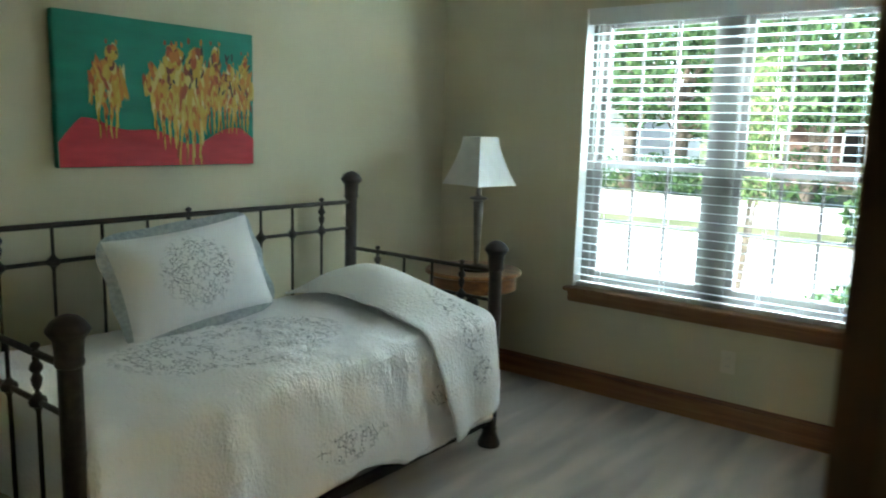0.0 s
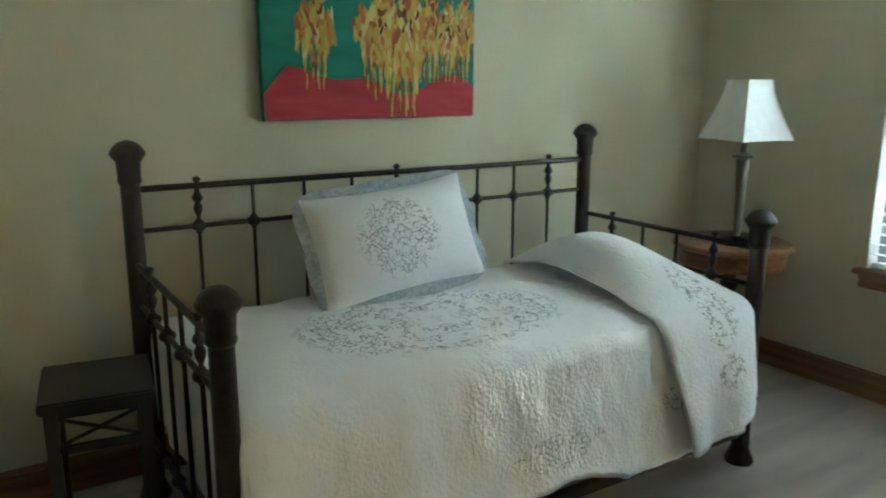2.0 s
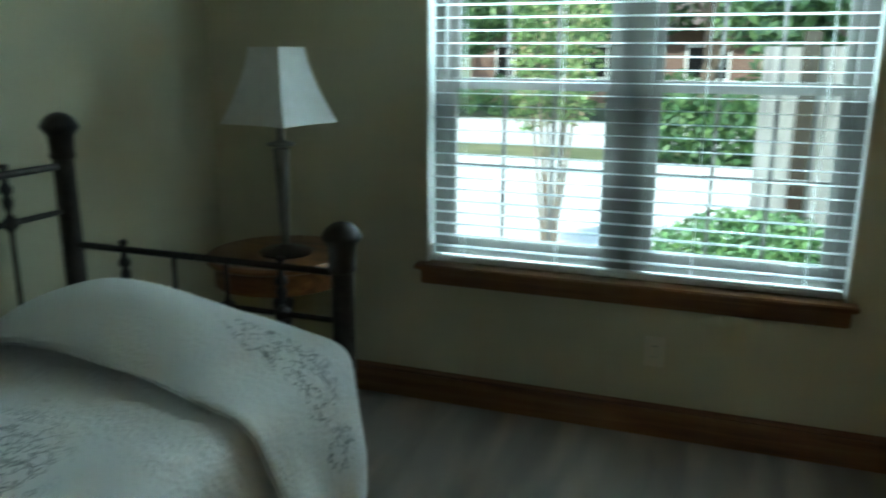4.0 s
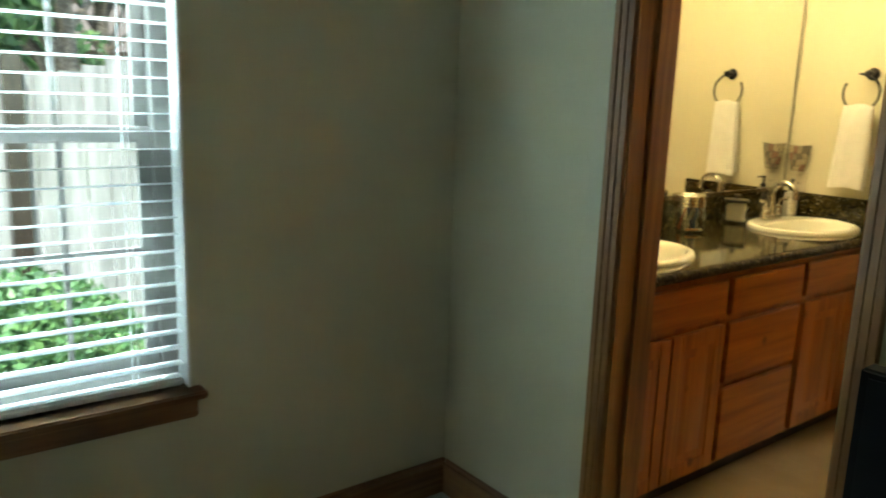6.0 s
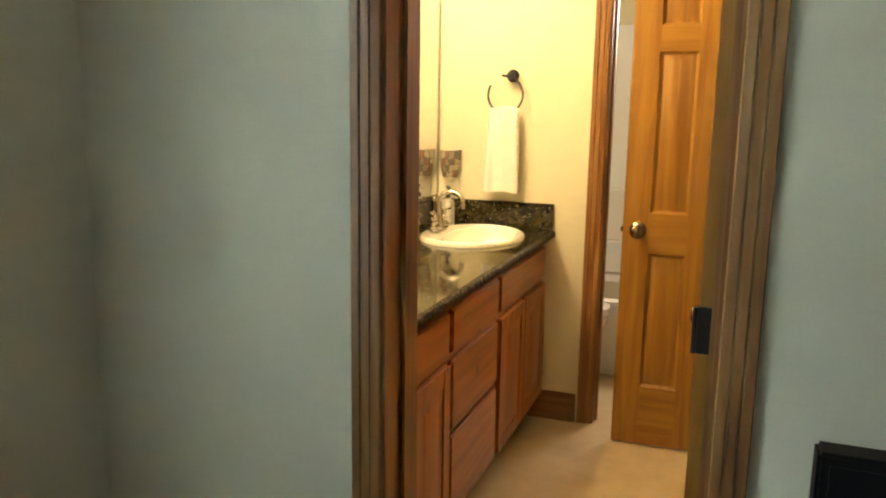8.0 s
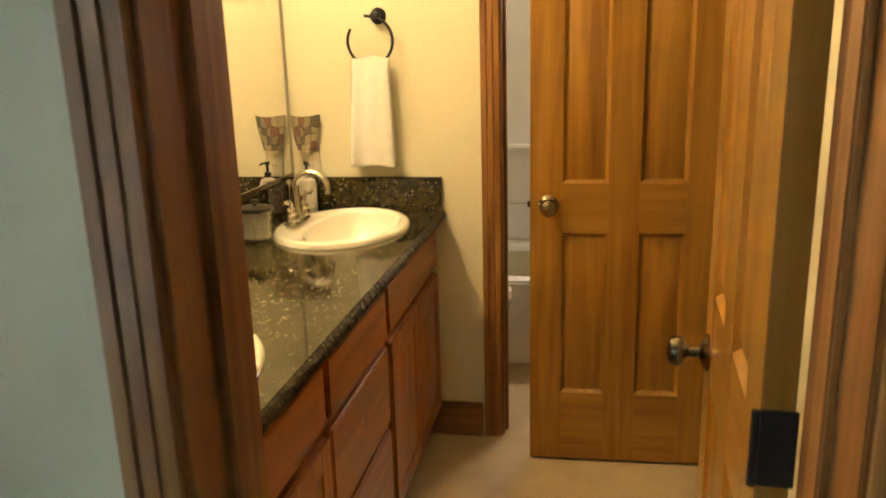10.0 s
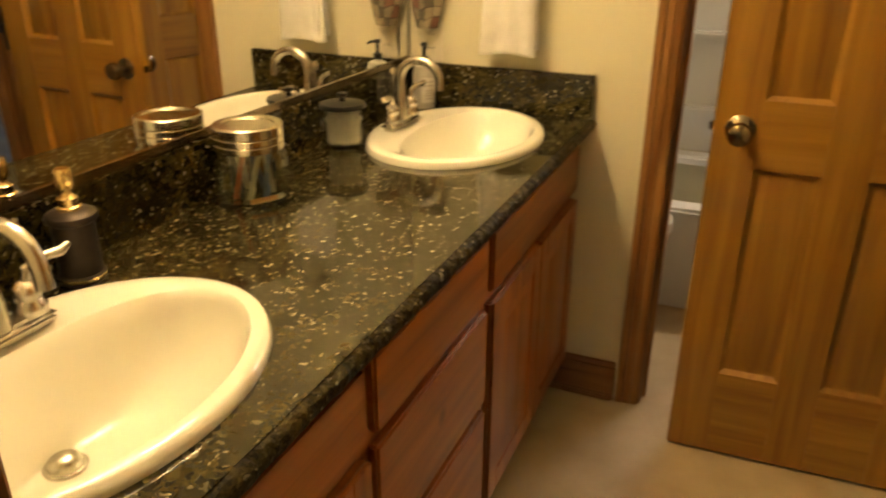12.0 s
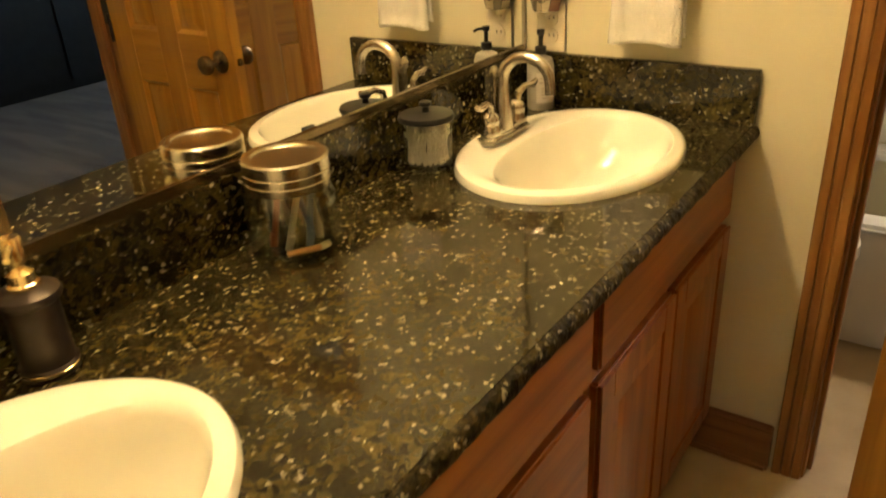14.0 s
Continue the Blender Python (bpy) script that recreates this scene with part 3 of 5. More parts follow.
def jamb(name, axis, p0, p1, a0, a1, h, stop):
    """The lining of a doorway with its stop."""
    th = thing(name, "stained wooden door jamb with stop", "trim", kind="structure")
    for a, s in ((a0, -1), (a1, 1)):
        bm = B()
        lo, hi = min(a, a + s * 0.02), max(a, a + s * 0.02)
        box(bm, *((p0 - 0.001, p1 + 0.001, lo, hi) if axis == "y" else (lo, hi, p0 - 0.001, p1 + 0.001)), 0, h, 0.002)
        lo, hi = min(a, a - s * 0.011), max(a, a - s * 0.011)
        box(bm, *((stop - 0.018, stop + 0.018, lo, hi) if axis == "y" else (lo, hi, stop - 0.018, stop + 0.018)), 0, h, 0.003)
        part("jamb_side", bm, TRIM_Z, th)
    bm = B()
    box(bm, *((p0 - 0.001, p1 + 0.001, a0, a1) if axis == "y" else (a0, a1, p0 - 0.001, p1 + 0.001)), h, h + 0.02, 0.002)
    part("jamb_head", bm, TRIM_Y if axis == "y" else TRIM_X, th)
    return th

jamb("jamb_bath", "y", EX, EX + TE, D0, D1, DH, EX + 0.085)
casing("casing_bath_inner", "y", EX + TE, 1, D0, D1, DH, TRIM_Z, TRIM_Y)
casing("casing_bath_outer", "y", EX, -1, D0, D1, DH, TRIM_Z, TRIM_Y, 0.059)
jamb("jamb_tub", "y", BE, BE + T, T0, T1, DH, BE + 0.055)
casing("casing_tub", "y", BE, -1, T0, T1, DH, TRIM_Z, TRIM_Y)
jh = jamb("jamb_hall", "x", BS - T, BS, S0, S1, DH, BS - 0.06)
for hz in (0.37, 1.035, 1.85):
    part("hinge_leaf", box(B(), S1 - 0.003, S1 - 0.0005, BS - 0.036, BS + 0.006, hz - 0.045, hz + 0.045, 0.001), noisy("black_hinge_leaf", (0.008, 0.008, 0.009), (0.014, 0.014, 0.015), 60, 0.45, 0.03, 200), jh, "black hinge leaf")
casing("casing_hall", "x", BS, 1, S0, S1, DH, TRIM_Z, TRIM_X)
jamb("jamb_entry", "x", SY - T, SY, E0, E1, DH, SY - 0.06)
casing("casing_entry", "x", SY, 1, E0, E1, DH, TRIM_Z, TRIM_X)
casing("casing_entry_hall", "x", SY - T, -1, E0, E1, DH, TRIM_Z, TRIM_X)

def hinge(parent, m):
    bm = B()
    box(bm, -0.021, 0.021, -0.0015, 0.0015, -0.045, 0.045, 0.0012)
    tube(bm, [(0.022, 0.002, -0.044), (0.022, 0.002, 0.044)], 0.005, 8)
    ob = part("hinge", bm, HINGE, parent, "black hinge")
    ob.matrix_basis = m
    return ob

# ---- six-panel doors ----
def knob(parent, x, z, y, s):
    """A round door knob with its rose, standing out of a face at y towards s."""
    bm = B()
    prof = [(0.0, 0.0), (0.033, 0.0), (0.034, 0.004), (0.026, 0.010), (0.012, 0.016), (0.010, 0.034), (0.016, 0.040), (0.026, 0.046), (0.0285, 0.056), (0.025, 0.066), (0.014, 0.072), (0.0, 0.073)]
    lathe(bm, prof, 24)
    bm.transform(Matrix.Translation((x, y, z)) @ Matrix.Rotation(radians(-90 * s), 4, "X"))
    part("knob", bm, BRASSDARK, parent, "antique brass knob")


def six_panel(name, label, w, m, knob_z=0.91, h=2.02, swing_hinges=True):
    """A door leaf from its hinge edge at x=0 to x=w, 35 mm thick about y=0."""
    th = thing(name, label, "door", m, kind="structure")
    t = 0.0175
    st, mid = 0.105 if w > 0.5 else 0.09, 0.10
    rails = [(0.012, 0.262), (0.825, 0.99), (1.62, 1.715), (1.92, h)]
    for x0, x1 in ((0, st), (w - st, w), (w / 2 - mid / 2, w / 2 + mid / 2)):
        part("stile", box(B(), x0, x1, -t, t, 0.012, h, 0.0015), DOOR_Z, th)
    for z0, z1 in rails:
        for x0, x1 in ((st, w / 2 - mid / 2), (w / 2 + mid / 2, w - st)):
            part("rail", box(B(), x0, x1, -t + 0.0008, t - 0.0008, z0, z1, 0.001), DOOR_X, th)
    for (z0, z1) in ((0.262, 0.825), (0.99, 1.62), (1.715, 1.92)):
        for x0, x1 in ((st, w / 2 - mid / 2), (w / 2 + mid / 2, w - st)):
            bm = B()
            box(bm, x0, x1, -0.005, 0.005, z0, z1)
            for s in (-1, 1):
                a = [bm.verts.new((x, s * 0.005, z)) for x, z in ((x0 + .018, z0 + .018), (x1 - .018, z0 + .018), (x1 - .018, z1 - .018), (x0 + .018, z1 - .018))]
                c = [bm.verts.new((x, s * 0.0125, z)) for x, z in ((x0 + .036, z0 + .036), (x1 - .036, z0 + .036), (x1 - .036, z1 - .036), (x0 + .036, z1 - .036))]
                for i in range(4):
                    bm.faces.new((a[i], a[(i + 1) % 4], c[(i + 1) % 4], c[i]))
                bm.faces.new(c)
            part("panel", bm, DOOR_Z, th)
            bm = B()
            for s in (-1, 1):
                g = 0.011
                o = [(x0, z0), (x1, z0), (x1, z1), (x0, z1)]
                n_ = [(x0 + g, z0 + g), (x1 - g, z0 + g), (x1 - g, z1 - g), (x0 + g, z1 - g)]
                vo = [bm.verts.new((x, s * 0.0168, z)) for x, z in o]
                vi = [bm.verts.new((x, s * 0.0055, z)) for x, z in n_]
                for i in range(4):
                    bm.faces.new((vo[i], vo[(i + 1) % 4], vi[(i + 1) % 4], vi[i]))
            part("panel_moulding", bm, DOOR_Z, th)
    for s in (-1, 1):
        knob(th, w - 0.06, knob_z, s * t, s)
    part("latch", box(B(), w - 0.001, w + 0.009, -0.008, 0.008, knob_z - 0.01, knob_z + 0.01, 0.002), BRASSDARK, th, "brass latch bolt")
    if swing_hinges:
        for z in (0.35, 0.985, 1.85):
            hinge(th, pose(-0.002, 0.0, z, 0, 0, 90))
    return th

six_panel("door_1", "open six-panel pine door with antique brass knobs beside the wall", 0.62, pose(EX + TE + 0.024, 1.721, 0, 0, 0, -4.0), 0.87)
six_panel("door_2", "open six-panel honey pine door with antique brass knobs in front of the tub room", 0.60, pose(4.092, 1.495, 0, 0, 0, 92.0), 0.92)
six_panel("door_3", "open six-panel pine door swung into the tub room", 0.62, pose(BE + T + 0.005, 1.48, 0, 0, 0, 20), 0.88)

# ---- window with blind and sill ----
win = thing("window_1", "taupe framed twin double-hung window with divided panes", "window", kind="structure")
gy = NY + 0.105
bm = B()
for x0, x1 in ((W0, W0 + 0.05), (W1 - 0.05, W1)):
    box(bm, x0, x1, gy - 0.03, gy + 0.05, WZ0, WZ1, 0.004)
box(bm, W0 + 0.05, W1 - 0.05, gy - 0.03, gy + 0.05, WZ1 - 0.05, WZ1, 0.004)
box(bm, W0 + 0.05, W1 - 0.05, gy - 0.03, gy + 0.05, WZ0, WZ0 + 0.045, 0.004)
part("window_frame", bm, VINYLFRAME, win)
xm = (W0 + W1) / 2
part("mullion", box(B(), xm - 0.06, xm + 0.06, gy - 0.032, gy + 0.05, WZ0 + 0.045, WZ1 - 0.05, 0.006), VINYLFRAME, win)
MR = 1.255
for x0, x1 in ((W0 + 0.05, xm - 0.06), (xm + 0.06, W1 - 0.05)):
    for z0, z1, yy in ((WZ0 + 0.045, MR + 0.02, gy), (MR - 0.02, WZ1 - 0.05, gy + 0.028)):
        bm = B()
        f = 0.034
        box(bm, x0, x0 + f, yy - 0.013, yy + 0.013, z0, z1, 0.003); box(bm, x1 - f, x1, yy - 0.013, yy + 0.013, z0, z1, 0.003)
        box(bm, x0 + f, x1 - f, yy - 0.013, yy + 0.013, z0, z0 + 0.04, 0.003); box(bm, x0 + f, x1 - f, yy - 0.013, yy + 0.013, z1 - 0.04, z1, 0.003)
        sash = part("sash", bm, VINYLFRAME, win)
        bm = B()
        for k in (1, 2):
            xx = x0 + f + (x1 - x0 - 2 * f) * k / 3
            box(bm, xx - 0.007, xx + 0.007, yy - 0.005, yy + 0.005, z0 + 0.04, z1 - 0.04)
        zz = (z0 + z1) / 2
        box(bm, x0 + f, x1 - f, yy - 0.0045, yy + 0.0045, zz - 0.007, zz + 0.007)
        part("muntins", bm, VINYLFRAME, sash)
        pane = part("pane", box(B(), x0 + f, x1 - f, yy - 0.002 + 0.008, yy + 0.002 + 0.008, z0 + 0.03, z1 - 0.03), PANE, sash, "clear glass pane")
        pane.visible_shadow = False

bm = B()
for x0, x1 in ((W0 - 0.0005, W0 + 0.006), (W1 - 0.006, W1 + 0.0005)):
    box(bm, x0, x1, NY - 0.004, gy - 0.03, WZ0, WZ1)
box(bm, W0 + 0.006, W1 - 0.006, NY - 0.004, gy - 0.03, WZ1 - 0.006, WZ1)
fixed("window_reveal", bm, WHITE, "white painted window reveal", "trim")
bm = B()
box(bm, W0 - 0.035, W1 + 0.03, NY - 0.055, gy - 0.03, WZ0 - 0.022, WZ0, 0.005)
fixed("window_sill", bm, TRIM_X, "stained wooden window stool", "sill", True)
bm = B()
box(bm, W0 - 0.02, W1 + 0.015, NY - 0.018, NY, WZ0 - 0.085, WZ0 - 0.022, 0.005)
box(bm, W0 - 0.02, W1 + 0.015, NY - 0.024, NY - 0.018, WZ0 - 0.04, WZ0 - 0.022, 0.004)
fixed("window_apron", bm, TRIM_X, "stained moulded apron under the window stool", "trim", True)

blind = thing("window_blind", "white two-inch slat blind hanging open in the window", "blind", pose(xm, NY + 0.035, 0))
hw = (W1 - W0) / 2 - 0.012
part("valance", box(B(), -hw, hw, -0.045, -0.028, WZ1 - 0.085, WZ1 - 0.008, 0.004), BLIND, blind)
part("headrail", box(B(), -hw, hw, -0.026, 0.025, WZ1 - 0.05, WZ1 - 0.008, 0.002), BLIND, blind)
part("bottom_rail", box(B(), -hw, hw, -0.026, 0.026, WZ0 + 0.004, WZ0 + 0.026, 0.006), BLIND, blind)
bm = B()
def slat_shape(u, v):
    y = (v - 0.5) * 0.05
    return Vector(((u * 2 - 1) * hw, y, 0.003 * (1 - (2 * v - 1) ** 2) - 0.06 * y))
sheet(bm, slat_shape, 2, 4)
slat_me = done("slat", bm, BLIND)
zs = WZ0 + 0.062
while zs < WZ1 - 0.09:
    s = new("slat", slat_me)
    s.parent = blind
    s.location = (0, 0, zs)
    zs += 0.0445
for lx in (-hw + 0.12, -0.24, 0.24, hw - 0.12):
    bm = B()
    for yy in (-0.027, 0.027):
        tube(bm, [(lx, yy, WZ0 + 0.02), (lx, yy, WZ1 - 0.03)], 0.0011, 5)
    part("ladder_cord", bm, BLIND, blind)
part("tilt_wand", tube(B(), [(-hw + 0.06, -0.034, WZ1 - 0.09), (-hw + 0.062, -0.036, WZ1 - 0.75)], 0.004, 8), BLIND, blind)
# invented window, never in view, beside the tub room's fill lamp
bw = thing("window_2", "added small high window of the tub room, out of view", "window", kind="structure")
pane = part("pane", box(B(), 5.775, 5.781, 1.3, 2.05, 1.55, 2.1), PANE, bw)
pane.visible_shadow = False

# invented window in the hall's end wall, around the fill lamp
hw3 = thing("window_3", "clear pane of an added, unseen window in the far room", "window", kind="structure")
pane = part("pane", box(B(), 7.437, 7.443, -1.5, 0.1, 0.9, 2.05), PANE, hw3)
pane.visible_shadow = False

# ---- outlets ----
def outlet(name, label, m):
    """A wall plate facing -y with two sockets."""
    th = thing(name, label, "outlet", m)
    part("plate", box(B(), -0.036, 0.036, -0.006, 0, -0.057, 0.057, 0.003), PLATE, th)
    for z in (-0.02, 0.02):
        bm = B()
        lathe(bm, [(0.0, 0.0), (0.0165, 0.0), (0.0165, 0.002), (0, 0.0022)], 16)
        bm.transform(Matrix.Translation((0, -0.006, z)) @ Matrix.Rotation(radians(90), 4, "X"))
        sk = part("socket", bm, PLATE, th)
        for x in (-0.006, 0.006):
            part("slot", box(B(), x - 0.001, x + 0.001, -0.0088, -0.0078, z - 0.002, z + 0.006), BLACKPLASTIC, sk)
    return th

outlet("wall_outlet", "ivory duplex outlet below the window", pose(0.715, NY, 0.328))
outlet("wall_outlet", "ivory duplex outlet above the black backsplash", pose(BE, 2.89, 1.045, 0, 0, -90))

# ---- daybed ----
BX0, BX1, BY0, BY1 = -0.92, -0.025, 0.15, 2.03
bed = thing("daybed", "dark bronze iron daybed with round finial posts, rails and collars", "daybed", pose((BX0 + BX1) / 2, (BY0 + BY1) / 2, 0))
bx, by = (BX1 - BX0) / 2, (BY1 - BY0) / 2
def post(x, y, h):
    prof = [(0, 0), (0.05, 0), (0.052, 0.012), (0.044, 0.03), (0.034, 0.055), (0.031, 0.07), (0.035, 0.08), (0.031, 0.09), (0.0295, h - 0.135), (0.034, h - 0.131), (0.0365, h - 0.122), (0.034, h - 0.112), (0.0355, h - 0.085),
            (0.037, h - 0.065), (0.051, h - 0.046), (0.0535, h - 0.040), (0.052, h - 0.034), (0.040, h - 0.016), (0.024, h - 0.004), (0.010, h), (0, h + 0.002)]
    part("post", lathe(B(), prof, 28, (x, y, 0)), IRON, bed)
for x, y, h in ((-bx, -by, 1.192), (-bx, by, 1.192), (bx, -by, 0.942), (bx, by, 0.942)):
    post(x, y, h)
def bar(a, b, r=0.0085):
    part("rail", tube(B(), [a, b], r, 10), IRON, bed)
def collar(at, s=1.0):
    part("collar", lathe(B(), [(0, -0.024 * s), (0.009, -0.024 * s), (0.012, -0.016 * s), (0.021 * s, -0.01 * s), (0.024 * s, 0), (0.021 * s, 0.01 * s), (0.012, 0.016 * s), (0.009, 0.024 * s), (0, 0.024 * s)], 14, at), IRON, bed)
def turned(x, y, top):
    part("turned_finial", lathe(B(), [(0, -0.10), (0.007, -0.10), (0.013, -0.085), (0.015, -0.07), (0.009, -0.055), (0.017, -0.045), (0.017, -0.035), (0.009, -0.022), (0.008, 0.012), (0.013, 0.018), (0.012, 0.026), (0, 0.032)], 14, (x, y, top)), IRON, bed)
bar((-bx, -by, 1.04), (-bx, by, 1.04), 0.011)
bar((-bx, -by, 0.908), (-bx, by, 0.908))
bar((-bx, -by, 0.30), (-bx, by, 0.30), 0.012)
for k in range(9):
    yy = -by + 0.202 + k * 0.1845
    part("spindle", tube(B(), [(-bx, yy, 0.30), (-bx, yy, 1.035)], 0.0065, 8), IRON, bed)
    if k in (0, 4, 8):
        turned(-bx, yy, 1.04)
    collar((-bx, yy, 0.908))
for s in (-1, 1):
    bar((-bx, s * by, 0.805), (bx, s * by, 0.805), 0.010)
    bar((-bx, s * by, 0.672), (bx, s * by, 0.672))
    bar((-bx, s * by, 0.225), (bx, s * by, 0.225), 0.010)
    for k in range(4):
        xx = -bx + 0.188 + k * 0.174
        part("spindle", tube(B(), [(xx, s * by, 0.225), (xx, s * by, 0.80)], 0.0065, 8), IRON, bed)
        if k in (0, 3):
            turned(xx, s * by, 0.805)
        collar((xx, s * by, 0.672))
        collar((xx, s * by, 0.225), 0.9)
for x in (-bx + 0.03, bx):
    part("side_rail", box(B(), x - 0.016, x + 0.016, -by + 0.03, by - 0.03, 0.105, 0.14, 0.003), IRON, bed)
for yy in (-0.5, 0.5):
    part("cross_slat", box(B(), -bx + 0.04, bx - 0.02, yy - 0.02, yy + 0.02, 0.107, 0.125, 0.003), IRON, bed)
for yy in (-0.25, 0.62):
    part("centre_leg", box(B(), -0.02, 0.02, yy - 0.02, yy + 0.02, 0, 0.107, 0.003), IRON, bed)

matt = thing("mattress", "tan covered twin mattress on the daybed under the quilt", "mattress", pose(-0.47, 1.09, 0.145))
part("ticking", box(B(), -0.40, 0.40, -0.88, 0.88, 0, 0.40, 0.05, 4), SHEET, matt)

def drop(d, r=0.06):
    """How far out and down a cloth lies d past an edge that it bends over."""
    if d <= 0:
        return 0.0, 0.0
    a = min(d / r, math.pi / 2)
    return r * math.sin(a), r * (1 - math.cos(a)) + max(0.0, d - r * math.pi / 2)
QX0, QX1, QY0, QY1, QZ = -0.885, -0.065, 0.235, 1.90, 0.605
def quilt_at(u, v):
    ly = -0.36 + u * (QY1 - QY0 + 0.36 + 0.06)
    lx = v * (QX1 - QX0 + 0.475)
    y, x = QY0 + max(ly, 0), QX0 + min(lx, QX1 - QX0)
    oy, zy = drop(-ly)
    ox, zx = drop(lx - (QX1 - QX0))
    y -= oy * (1.0 if zx < 0.05 else 0.75)
    hem = 0.0
    if zx > 0:
        hem = 0.035 * math.sin(ly * 5.2 + 0.6) + 0.02 * math.sin(ly * 11 + 1)
        ox += 0.007 * math.sin(ly * 13 + 2 + 2 * math.sin(ly * 3)) * min(1, zx * 3) + 0.035 * min(1, zx * 2.2)
    if zy > 0:
        y += 0.010 * math.sin(lx * 21) * min(1, zy * 4)
    z = QZ - max(zx, zy) - 0.25 * min(zx, zy) - hem * min(1, zx * 2)
    n1 = noise.noise(Vector((x * 5, y * 5, 1.3))) * 0.012 + noise.noise(Vector((x * 17, y * 13, 4))) * 0.006
    z += n1 + 0.016 * math.cos((x + 0.45) * 2.6)
    return Vector((x + ox + noise.noise(Vector((y * 9, z * 6, 7))) * 0.012 + noise.noise(Vector((y * 24, z * 11, 3))) * 0.004 + (noise.noise(Vector((y * 30 + z * 8, z * 14, 5))) * 0.003 if zx > 0.05 else 0.0), y, max(z, 0.15)))
quilt = tagged(new("quilt", done("quilt", sheet(B(), quilt_at, 110, 76), QUILT)), "white quilted cotton coverlet with grey floral embroidery, draped over the daybed", "quilt")
sol = quilt.modifiers.new("thickness", "SOLIDIFY")
sol.thickness, sol.offset = 0.009, 1

part("binding", tube(B(), [quilt_at(k / 110, 1.0) for k in range(111)], 0.006, 6), QUILT, quilt, "bound hem")

def flap_at(u, v):
    lx = v * (QX1 - QX0 + 0.515) - 0.03
    ly0 = 1.60 + 0.03 * math.sin(v * 3) - 0.10 * max(0, min(1, (lx - 0.15) / 0.65))
    ox, zx = drop(lx - (QX1 - QX0))
    ly0 += 0.36 * max(0, zx - 0.02)
    y = ly0 + u * (1.965 - ly0)
    x = QX0 + min(lx, QX1 - QX0)
    w = min(1, u * 5)
    rise = 0.024 + 0.145 * math.sin(math.pi * min(1, max(0, (lx + 0.02) / 0.86)) ** 0.8) * math.sin(math.pi * min(1, 0.06 + u * 0.86)) ** 0.75
    hem = 0.0 if zx <= 0 else 0.03 * u + 0.02 * math.sin(u * 6)
    z = QZ + 0.016 * math.cos((x + 0.45) * 2.6) + rise * max(0.15, 1 - zx * 3) - zx * (1.0 - 0.15 * u) + noise.noise(Vector((x * 6, y * 6, 9))) * 0.008
    ox += 0.05 * min(1, zx * 3) + 0.02 + 0.012 * math.sin(u * 9 + 1) * min(1, zx * 3)
    return Vector((x + ox - (0.02 if zx <= 0 else 0.0) + (0.02 * (lx / 0.82) if zx <= 0 else 0.0), y, z))
flap = tagged(new("folded_quilt", done("folded_quilt", sheet(B(), flap_at, 40, 90), FLAP)), "folded back end of the white embroidered quilt", "quilt")
sol = flap.modifiers.new("thickness", "SOLIDIFY")
sol.thickness, sol.offset = 0.014, 0

part("binding", tube(B(), [flap_at(0.0, k / 90) for k in range(91)], 0.008, 6), FLAP, flap, "bound edge")
pm = pose(-0.73, 0.985, 0.83, 68, 0, 90) @ pose(0, 0, 0, 0, 0, 5)
pil = thing("pillow", "white embroidered pillow sham with grey-blue flange on the daybed", "pillow", pm)
def cushion(side):
    def f(u, v):
        a, b = 2 * u - 1, 2 * v - 1
        e = max(0, (1 - abs(a) ** 2.6) * (1 - abs(b) ** 2.6)) ** 0.62
        x = a * 0.325 * (1 - 0.05 * (1 - b * b))
        y = b * 0.195 * (1 - 0.09 * (1 - a * a))
        return Vector((x, y, side * (0.098 * e) + noise.noise(Vector((a * 2, b * 2, side * 3))) * 0.008 * e))
    return f
bm = sheet(B(), cushion(1), 36, 28)
sheet(bm, cushion(-1), 36, 28)
bmesh.ops.remove_doubles(bm, verts=bm.verts, dist=0.0008)
part("cushion", bm, SHAM, pil)
def flange(u, v):
    a = 2 * math.pi * u
    c, s = math.cos(a), math.sin(a)
    k = 1 / max(abs(c) ** 8 + abs(s) ** 8, 1e-6) ** 0.125
    gx, gy_ = c * k, s * k
    return Vector((gx * (0.305 + 0.046 * v), gy_ * (0.172 + 0.046 * v), 0.010 * math.sin(a * 9) * v - 0.012 * v))
part("flange", sheet(B(), flange, 120, 4), GREYBLUE, pil, "grey-blue ruffled flange")

# ---- painting ----
PX = WX
pic = thing("painting", "unframed canvas of ochre horses on teal and crimson ground", "painting", pose(PX + 0.002, 1.087, 1.52))
pw, ph = 0.448, 0.29
part("canvas", box(B(), 0, 0.036, -pw, pw, -ph, ph, 0.004), TEAL, pic)
bm = B()
def hills(u, v):
    y = -pw + 0.003 + u * (2 * pw - 0.006)
    top = -ph + 0.14 + 0.035 * math.sin(u * 7 + 0.4) + 0.018 * math.sin(u * 17) - (0.06 if u < 0.1 else 0) * (1 - u / 0.1) - 0.04 * max(0, u - 0.93) / 0.07
    return Vector((0.0372, y, -ph + 0.003 + v * (top + ph)))
part("crimson_ground", sheet(bm, hills, 40, 2), CRIMSON, pic, "crimson painted ground", False)
rng = random.Random(4)
def blob(bm, y, z, ry, rz, x, tilt=0.0):
    n, c, s = 8, math.cos(tilt), math.sin(tilt)
    vs = [bm.verts.new((x, y + ry * math.cos(2 * math.pi * i / n) * c - rz * math.sin(2 * math.pi * i / n) * s, z + ry * math.cos(2 * math.pi * i / n) * s + rz * math.sin(2 * math.pi * i / n) * c)) for i in range(n)]
    bm.faces.new(vs)
